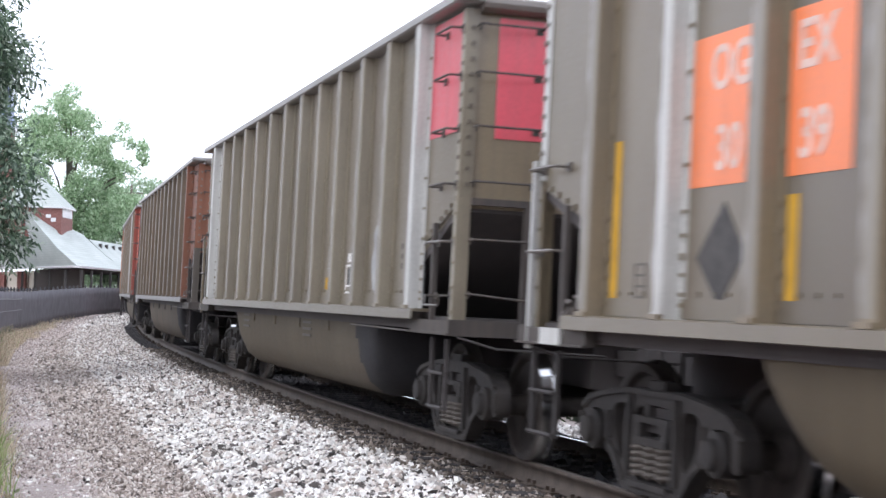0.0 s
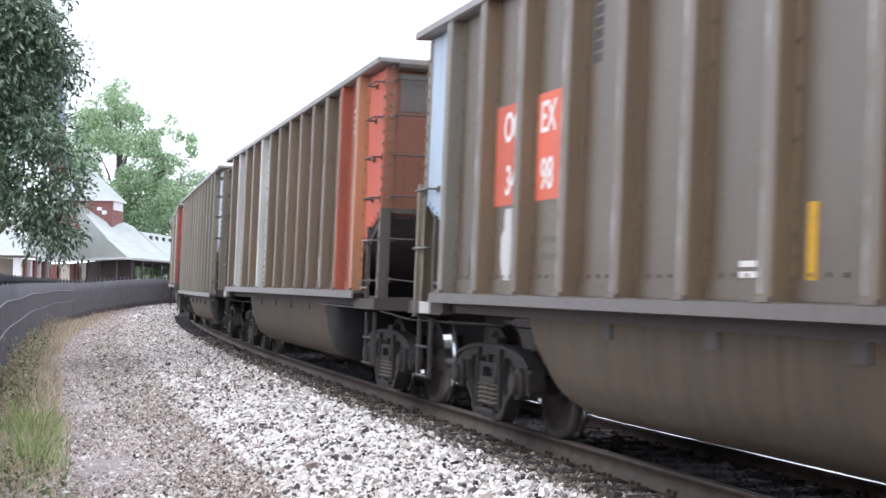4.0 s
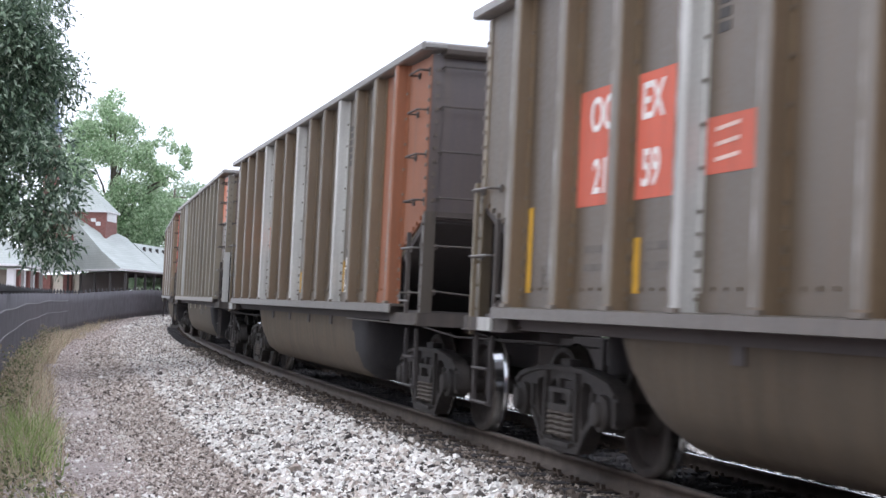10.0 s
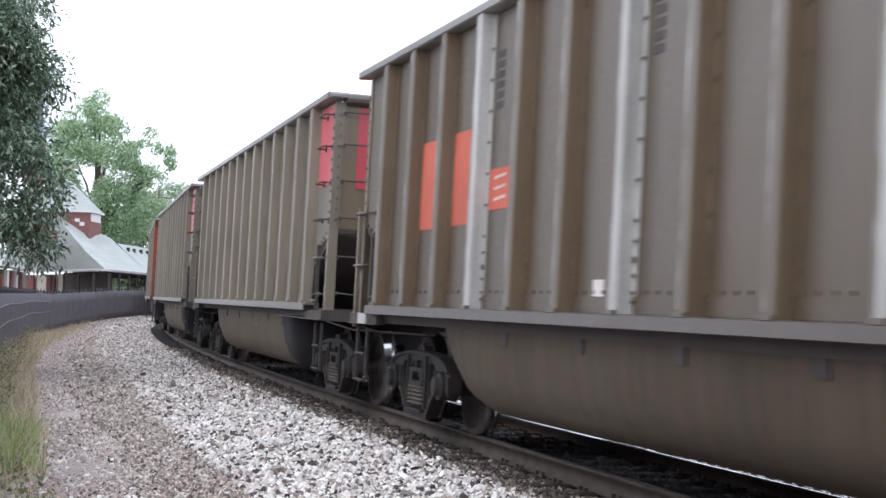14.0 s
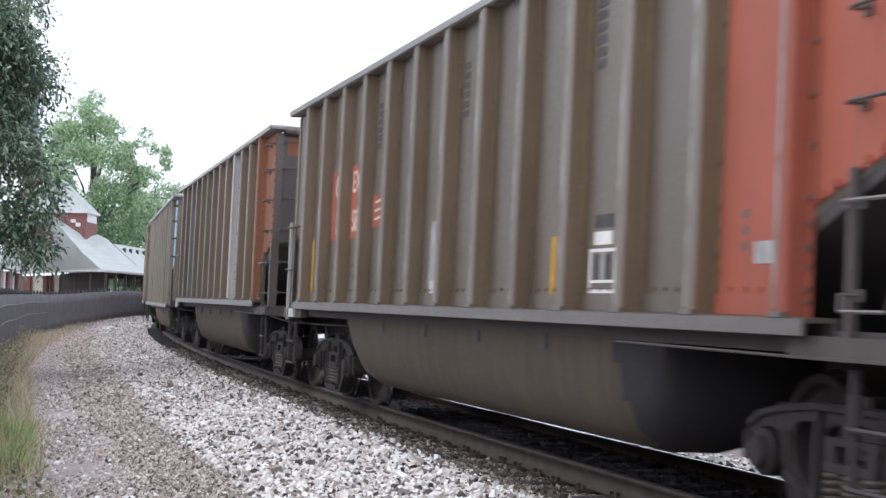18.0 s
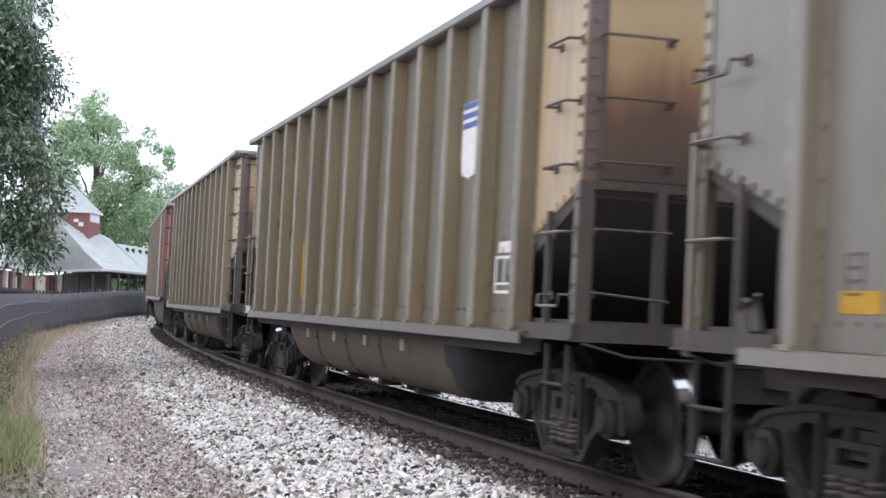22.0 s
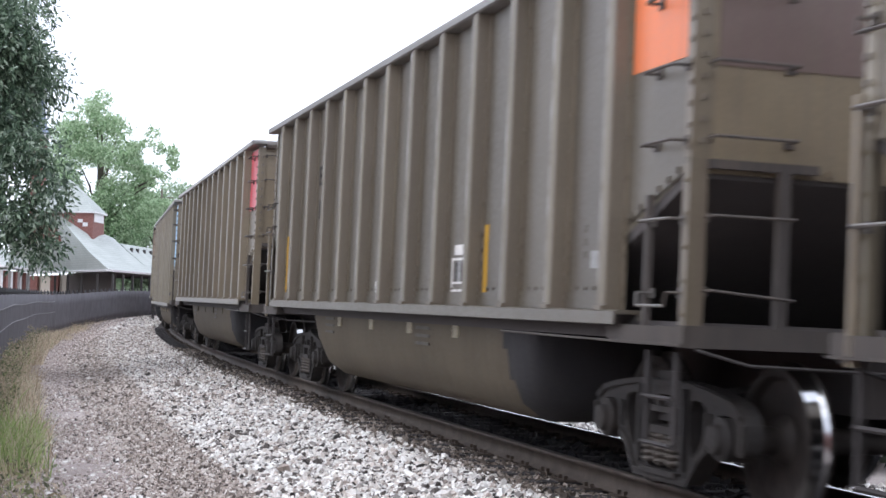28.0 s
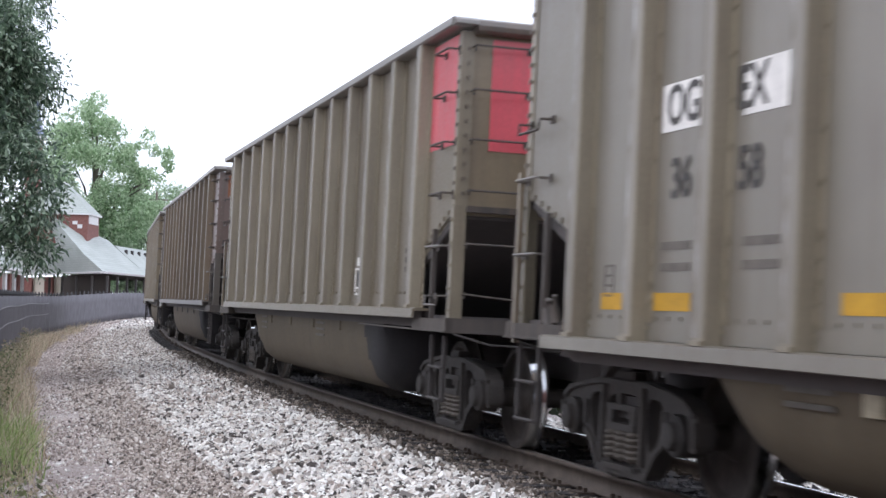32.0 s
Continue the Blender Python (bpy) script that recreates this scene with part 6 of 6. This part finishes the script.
def build_tree(x, y, z, h, clumps, n, size, mat, seed, label, limbs, trunk_r=0.3, aspect=0.5, droop=0.3, per=0):
    rng = np.random.default_rng(seed)
    tree = tagged(new("tree"), label, "tree")
    tree.location = (x, y, z)
    bm = bmesh.new()
    rod(bm, [(0, 0, -0.2), (0.1, 0.05, h * 0.3), (-0.1, 0.1, h * 0.6), (0.1, 0, h * 0.9)], [trunk_r * 1.2, trunk_r, trunk_r * 0.6, trunk_r * 0.2], 9)
    part("trunk", bm, BARK, tree, smooth=True)
    for i in range(limbs):
        k = clumps[i * len(clumps) // limbs]
        z0 = min(h * 0.75, max(h * 0.22, k[2] * 0.55))
        e = Vector(k[:3])
        m = Vector((0, 0, z0)).lerp(e, 0.5) + Vector((0, 0, 0.06 * h))
        bm = bmesh.new()
        rod(bm, [(0, 0, z0), m, e], [trunk_r * 0.45, trunk_r * 0.28, trunk_r * 0.08], 6)
        part("limb", bm, BARK, tree, smooth=True)
    o = new("crown", spray_cloud("crown", clumps, n, per, size, mat, rng) if per else leaf_cloud("crown", clumps, n, size, mat, rng, droop, aspect))
    o.parent = tree
    return tree


def clump_set(seed, n, centre, radii, r0, r1, low=-1.0):
    rng = random.Random(seed)
    out = []
    while len(out) < n:
        d = Vector((rng.gauss(0, 1), rng.gauss(0, 1), rng.gauss(0, 1))).normalized() * rng.uniform(0.35, 1) ** 0.5
        if d.z > low:
            out.append((centre[0] + d.x * radii[0], centre[1] + d.y * radii[1], centre[2] + d.z * radii[2], rng.uniform(r0, r1)))
    return out


near_clumps = [(1.4, -1.4, 7.4, 0.6), (1.7, -1.4, 6.6, 0.5), (1.85, -1.3, 6.3, 0.4), (1.15, -1.4, 5.7, 0.45), (1.15, -1.4, 5.1, 0.45), (2.0, -1.4, 4.5, 0.5), (2.3, -1.3, 4.0, 0.45),
               (2.25, -1.4, 3.5, 0.45), (1.7, -1.5, 3.2, 0.45), (2.05, -1.4, 3.0, 0.35), (2.2, -1.4, 2.72, 0.33), (2.3, -1.3, 2.45, 0.24), (1.9, -1.4, 2.6, 0.28), (1.2, -1.4, 3.4, 0.5), (0.9, -1.2, 4.2, 0.8), (0.9, -1.2, 5.4, 0.9), (1.0, -1.3, 6.6, 0.8), (0.4, -1.4, 3.7, 0.6)]
near_clumps += clump_set(3, 40, (-0.6, 0, 6.3), (2.6, 2.6, 3.2), 0.55, 0.9, -0.8)
build_tree(-10.0, 31.0, -0.4, 8.5, near_clumps, 10500, 0.14, LEAF_NEAR, 11, "shade tree with drooping dark green leaves beside the fence", 16, 0.22, per=8)
far_clumps = clump_set(8, 130, (-0.6, 0, 13.8), (6.3, 5.6, 9.0), 0.7, 1.5)
far_clumps += clump_set(9, 26, (6.0, -1, 16.2), (2.6, 2.5, 3.4), 0.4, 0.9) + clump_set(10, 30, (3.5, -1, 10.5), (4.5, 3, 3.0), 0.7, 1.5)
build_tree(-38.6, 172, 0, 21, far_clumps, 46000, 0.34, LEAF_FAR, 12, "tall bright green tree behind the station", 14, 0.45)
for i, (x, y, h, w) in enumerate(((-34, 185, 14.5, 5.0), (-28, 200, 12.5, 6), (-45, 190, 13, 7), (-20, 215, 11, 6), (-36, 200, 14, 6), (-56, 175, 14, 7), (-12, 230, 9.5, 7), (-66, 190, 15, 8))):
    build_tree(x, y, 0, h * 0.9, clump_set(20 + i, 26, (0, 0, h * 0.56), (w, w, h * 0.46), 1.0, 2.2), 16000, 0.34, LEAF_DEEP, 30 + i, "green tree behind the station", 6, 0.35)


def build_bush(x, y, w, h, seed):
    bush = tagged(new("bush"), "leafy green bush behind the station canopy", "bush", "bushes behind the station")
    bush.location = (x, y, 0)
    clumps = clump_set(seed, 14, (0, 0, h * 0.5), (w, w * 0.7, h * 0.45), 0.6, 1.1)
    bm = bmesh.new()
    for k in clumps[:5]:
        rod(bm, [(0, 0, -0.5), (k[0] * 0.5, k[1] * 0.5, k[2] * 0.6), k[:3]], [0.08, 0.05, 0.02], 5)
    part("stem", bm, BARK, bush)
    o = new("foliage", leaf_cloud("foliage", clumps, 5000, 0.3, LEAF_DEEP, np.random.default_rng(seed), 0.3, 0.5))
    o.parent = bush


def build_hedge():
    hedge = tagged(new("hedge"), "hedge beyond the track, leaf colour darkened as shade", "hedge")
    rng = random.Random(71)
    clumps = []
    for i in range(150):
        p = track(-14 + 0.6 * i, -5.4 + rng.uniform(-0.7, 0.5), 0, True)
        clumps.append((p.x, p.y, rng.uniform(-0.6, 0.8), rng.uniform(0.5, 0.8)))
    for k in clumps[::6]:
        bm = bmesh.new()
        rod(bm, [(k[0], k[1], -0.75), (k[0] + 0.05, k[1], min(0.3, k[2]))], [0.04, 0.015], 5)
        part("stem", bm, BARK, hedge)
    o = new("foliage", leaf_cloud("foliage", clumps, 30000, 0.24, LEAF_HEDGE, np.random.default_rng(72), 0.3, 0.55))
    o.parent = hedge


build_hedge()
for i, (x, y) in enumerate(((-46, 206), (-41, 207), (-36, 206), (-31.5, 207), (-27, 206))):
    build_bush(x, y, 3.2, 4.6, 80 + i)


# ---- utility pole ----
def build_pole(x, y):
    p = tagged(new("utility_pole"), "weathered wooden utility pole with crossarms", "utility pole")
    p.location = (x, y, 0)
    bm = bmesh.new()
    rod(bm, [(0, 0, -0.3), (0, 0, 13.2)], [0.2, 0.12], 8)
    part("pole", bm, POLE_WOOD, p, smooth=True)
    for z in (12.2, 11.1):
        bm = bmesh.new()
        box(bm, -1.3, 1.3, -0.06, 0.06, z, z + 0.13)
        part("crossarm", bm, POLE_WOOD, p)


build_pole(-32.5, 176)


# ---- ballast stones ----
def stone_shapes(rng, n, octa=False):
    v = np.array([(x, y, z) for x in (-1, 1) for y in (-1, 1) for z in (-1, 1)]) * 0.58
    f = np.array([(0, 1, 3), (0, 3, 2), (4, 6, 7), (4, 7, 5), (0, 4, 5), (0, 5, 1), (2, 3, 7), (2, 7, 6), (0, 2, 6), (0, 6, 4), (1, 5, 7), (1, 7, 3)])
    if octa:
        v = np.array([(1, 0, 0), (-1, 0, 0), (0, 1, 0), (0, -1, 0), (0, 0, 1), (0, 0, -1)]) + rng.uniform(-0.3, 0.3, (6, 3))
        f = np.array([(0, 2, 4), (2, 1, 4), (1, 3, 4), (3, 0, 4), (2, 0, 5), (1, 2, 5), (3, 1, 5), (0, 3, 5)])
    return [v * rng.uniform(0.55, 1.35, (len(v), 3)) * np.array([1.2, 0.9, 0.75]) for _ in range(n)], f


def scatter(name, density, s0, s1, l0, l1, size, mat, seed, label, top=None, sink=0.25, octa=False):
    rng = np.random.default_rng(seed)
    n = int((s1 - s0) * (l1 - l0) * density)
    shapes, f = stone_shapes(rng, 24, octa)
    s, l = rng.uniform(s0, s1, n), rng.uniform(l0, l1, n)
    a = HEADING + BEND * s
    r = RADIUS + l
    x, y = CENTRE[0] - r * np.cos(a), CENTRE[1] + r * np.sin(a)
    z = top(s, l) if top else ground_z(s, l)
    k = size * rng.lognormal(0, 0.26, n)
    q = rng.normal(size=(n, 4))
    q /= np.linalg.norm(q, axis=1)[:, None]
    w_, a_, b_, c_ = q.T
    rot = np.stack([np.stack([1 - 2 * (b_ * b_ + c_ * c_), 2 * (a_ * b_ - c_ * w_), 2 * (a_ * c_ + b_ * w_)], 1),
                    np.stack([2 * (a_ * b_ + c_ * w_), 1 - 2 * (a_ * a_ + c_ * c_), 2 * (b_ * c_ - a_ * w_)], 1),
                    np.stack([2 * (a_ * c_ - b_ * w_), 2 * (b_ * c_ + a_ * w_), 1 - 2 * (a_ * a_ + b_ * b_)], 1)], 1)
    base = np.stack(shapes)[rng.integers(0, 24, n)] * k[:, None, None]
    v = np.einsum("nij,nkj->nki", rot, base) + np.stack([x, y, z + k * (0.5 - sink) + rng.uniform(-0.3, 0.5, n) * k], 1)[:, None, :]
    faces = (np.arange(n)[:, None, None] * len(shapes[0]) + f[None]).reshape(-1, 3)
    me = big_mesh(name, v.reshape(-1, 3), faces, mat)
    me.shade_flat()
    o = new(name, me)
    return tagged(o, label, "gravel", kind="stuff")


def shoulder(s, l):
    """Top of the ballast heap beside the ties."""
    return np.interp(l, [-3.6, -2.3, -1.55, 0.0, 1.55, 2.25, 4.1], [-0.6, -0.50, -0.29, -0.23, -0.17, -0.25, -0.46]) + 0.0 * s


ON_HEAP = "white and grey crushed limestone ballast"
heap = lambda s, l: np.maximum(shoulder(s, l), ground_z(s, l))
DUSTED, PATH = "dusty ballast spread towards the footpath", "small brown gravel of the footpath"
scatter("ballast_stones", 1060, 11.5, 24, 1.36, 3.25, 0.0258, STONE, 1, ON_HEAP, shoulder)
scatter("dusty_stones", 330, 11.5, 24, 1.36, 3.25, 0.0228, DIRTY_STONE, 21, ON_HEAP, shoulder)
scatter("ballast_stones", 560, 23, 42, 1.36, 3.1, 0.028, STONE, 2, ON_HEAP, shoulder, octa=True)
scatter("dusty_stones", 620, 23, 42, 1.36, 3.35, 0.0255, DIRTY_STONE, 22, ON_HEAP, shoulder, octa=True)
scatter("ballast_stones", 340, 41, 76, 1.4, 3.4, 0.027, STONE, 3, ON_HEAP, shoulder, octa=True)
scatter("dusty_stones", 380, 41, 76, 1.4, 3.6, 0.027, DIRTY_STONE, 23, ON_HEAP, shoulder, octa=True)
scatter("ballast_stones", 130, 74, 135, 1.3, 3.6, 0.043, STONE, 4, ON_HEAP, heap, octa=True)
scatter("dusty_stones", 110, 74, 135, 1.3, 3.6, 0.043, DIRTY_STONE, 24, ON_HEAP, heap, octa=True)
scatter("dusty_stones", 1300, 11.5, 27, 3.1, 4.1, 0.0175, DIRTY_STONE, 11, DUSTED, heap, octa=True)
scatter("dusty_stones", 600, 26, 60, 3.1, 4.2, 0.024, DIRTY_STONE, 12, DUSTED, heap, octa=True)
scatter("track_stones", 900, 10, 45, 0.85, 1.5, 0.021, DUSTY_STONE, 5, "oily dark ballast along the rail", lambda s, l: shoulder(s, l) + 0.012, octa=True)
scatter("track_stones", 260, 10, 42, -1.6, 0.68, 0.032, OILY_SHADE_STONE, 9, "oily ballast between the rails, coloured darker for the train's shade", lambda s, l: shoulder(s, l) + 0.02, octa=True)
scatter("far_stones", 300, 8, 40, -3.6, -1.7, 0.036, STONE, 6, "pale ballast on the far shoulder", heap, octa=True)
scatter("path_gravel", 950, 11.5, 27, 3.8, 5.5, 0.0125, PEBBLE, 7, PATH, octa=True)
scatter("path_gravel", 60, 11.5, 30, 3.9, 5.0, 0.021, STONE, 10, "stray pale stones on the footpath", octa=True)
scatter("path_gravel", 130, 60, 104, 3.0, 5.0, 0.034, PEBBLE, 13, PATH, octa=True)
scatter("path_gravel", 380, 26, 62, 3.8, 5.4, 0.018, PEBBLE, 8, PATH, octa=True)


# ---- weeds ----
def blades(name, n, s0, s1, l0, l1, height, mat, seed, label, clump=40, bend=0.4):
    rng = np.random.default_rng(seed)
    cs, cl = rng.uniform(s0, s1, clump), rng.uniform(l0, l1, clump)
    pick = rng.integers(0, clump, n)
    s, l = cs[pick] + rng.normal(0, 0.35, n), np.maximum(l0 - 0.15, cl[pick] + rng.normal(0, 0.16, n))
    a = HEADING + BEND * s
    r = RADIUS + l
    p = np.stack([CENTRE[0] - r * np.cos(a), CENTRE[1] + r * np.sin(a), ground_z(s, l) - 0.02], 1)
    h = height * rng.uniform(0.4, 1.25, n) * rng.uniform(0.6, 1.2, clump)[pick]
    lean = rng.normal(0, bend, (n, 2)) * h[:, None]
    w = rng.uniform(0.004, 0.010, n)
    ang = rng.uniform(0, math.pi, n)
    e = np.stack([np.cos(ang) * w, np.sin(ang) * w, np.zeros(n)], 1)
    m = p + np.stack([lean[:, 0] * 0.35, lean[:, 1] * 0.35, h * 0.6], 1)
    t = p + np.stack([lean[:, 0], lean[:, 1], h * 0.97], 1)
    v = np.stack([p - e, p + e, m + e * 0.8, m - e * 0.8, t], 1).reshape(-1, 3)
    i = np.arange(n)[:, None] * 5
    f = np.concatenate([i + np.array([[0, 1, 2]]), i + np.array([[0, 2, 3]]), i + np.array([[3, 2, 4]])])
    return tagged(new(name, big_mesh(name, v, f, mat)), label, "grass", kind="stuff")


blades("green_grass", 1100, 17.0, 21, 5.0, 5.3, 0.40, GREEN_BLADE, 41, "bright green grass tuft along the fence", 5)
blades("green_grass", 420, 13.0, 18, 4.9, 5.6, 0.14, GREEN_BLADE, 44, "short pale green weeds by the fence", 20)
blades("dry_grass", 1500, 13, 23, 4.9, 5.6, 0.26, DRY_BLADE, 45, "dry straw-coloured weeds along the fence", 26)
blades("dry_grass", 5600, 21, 66, 4.95, 5.55, 0.44, DRY_BLADE, 42, "tall dry straw-coloured weeds along the fence", 70)
blades("green_grass", 450, 23, 40, 5.3, 5.6, 0.5, GREEN_BLADE, 46, "green weeds growing against the fence", 12)
blades("dry_grass", 2500, 60, 92, 4.6, 5.3, 0.3, DRY_BLADE, 43, "dry straw-coloured weeds along the fence", 60)


def weed_patch(n, s0, s1, l0, l1, top, seed, label):
    rng = np.random.default_rng(seed)
    clumps = []
    for _ in range(n):
        s, l = rng.uniform(s0, s1), rng.uniform(l0, l1)
        p = track(s, l, 0, True)
        for h in np.arange(0.08, top * rng.uniform(0.4, 1.0), 0.13):
            clumps.append((p.x + rng.normal(0, 0.04), p.y + rng.normal(0, 0.04), float(ground_z(s, l)) + h, 0.11))
    return tagged(new("weeds", leaf_cloud("weeds", clumps, len(clumps) * 26, 0.055, WEED_LEAF, rng, 0.1, 0.45)), label, "weeds", kind="stuff")


weed_patch(26, 21, 31, 5.2, 5.6, 0.95, 51, "leafy green and rusty weeds against the fence")
weed_patch(40, 30, 56, 5.15, 5.6, 0.75, 52, "tangled leafy weeds along the foot of the fence")
weed_patch(30, 12.5, 18, 4.85, 5.6, 0.25, 53, "low leafy weeds and clover beside the path")


# ---- what moves ----
def run(t):
    """Metres along the track of the coupling ahead of wagon 0."""
    return 80.539 - 11.4715 * t - 0.000181 * t * t + 0.0000947 * t ** 3


def wagon_pose(s):
    a, b = track(s - TRUCK_AT), track(s + TRUCK_AT)
    x = (a - b).normalized()
    side = Vector((0, 0, 1)).cross(x)
    z = (Vector((0, 0, 1)) * math.cos(CANT) + side * math.sin(CANT)).normalized()
    y = z.cross(x)
    m = Matrix((x, y, z)).transposed().to_4x4()
    m.translation = (a + b) / 2
    return m


def motions():
    times = [0.5 * i for i in range(65)]
    for n, car in CARS.items():
        walk(car, [(t, wagon_pose(run(t) + PITCH * (n + 0.5))) for t in times])
        wheels = [o for o in car.children_recursive if o.data and o.data.name.startswith("wheelset")]
        near = [i / FPS for i in range(32 * FPS + 1) if -9 < run(i / FPS) + PITCH * (n + 0.5) < 46]
        if len(near) < 2:
            continue
        for w in wheels:
            place = w.location.copy()
            rows = [(t, Matrix.Translation(place) @ Matrix.Rotation((run(near[0]) - run(t)) / WHEEL_R, 4, "Y")) for t in near]
            if near[0] > 0:
                rows.insert(0, (0.0, rows[0][1]))
            if near[-1] < 32:
                rows.append((32.0, rows[-1][1]))
            walk(w, rows)


motions()
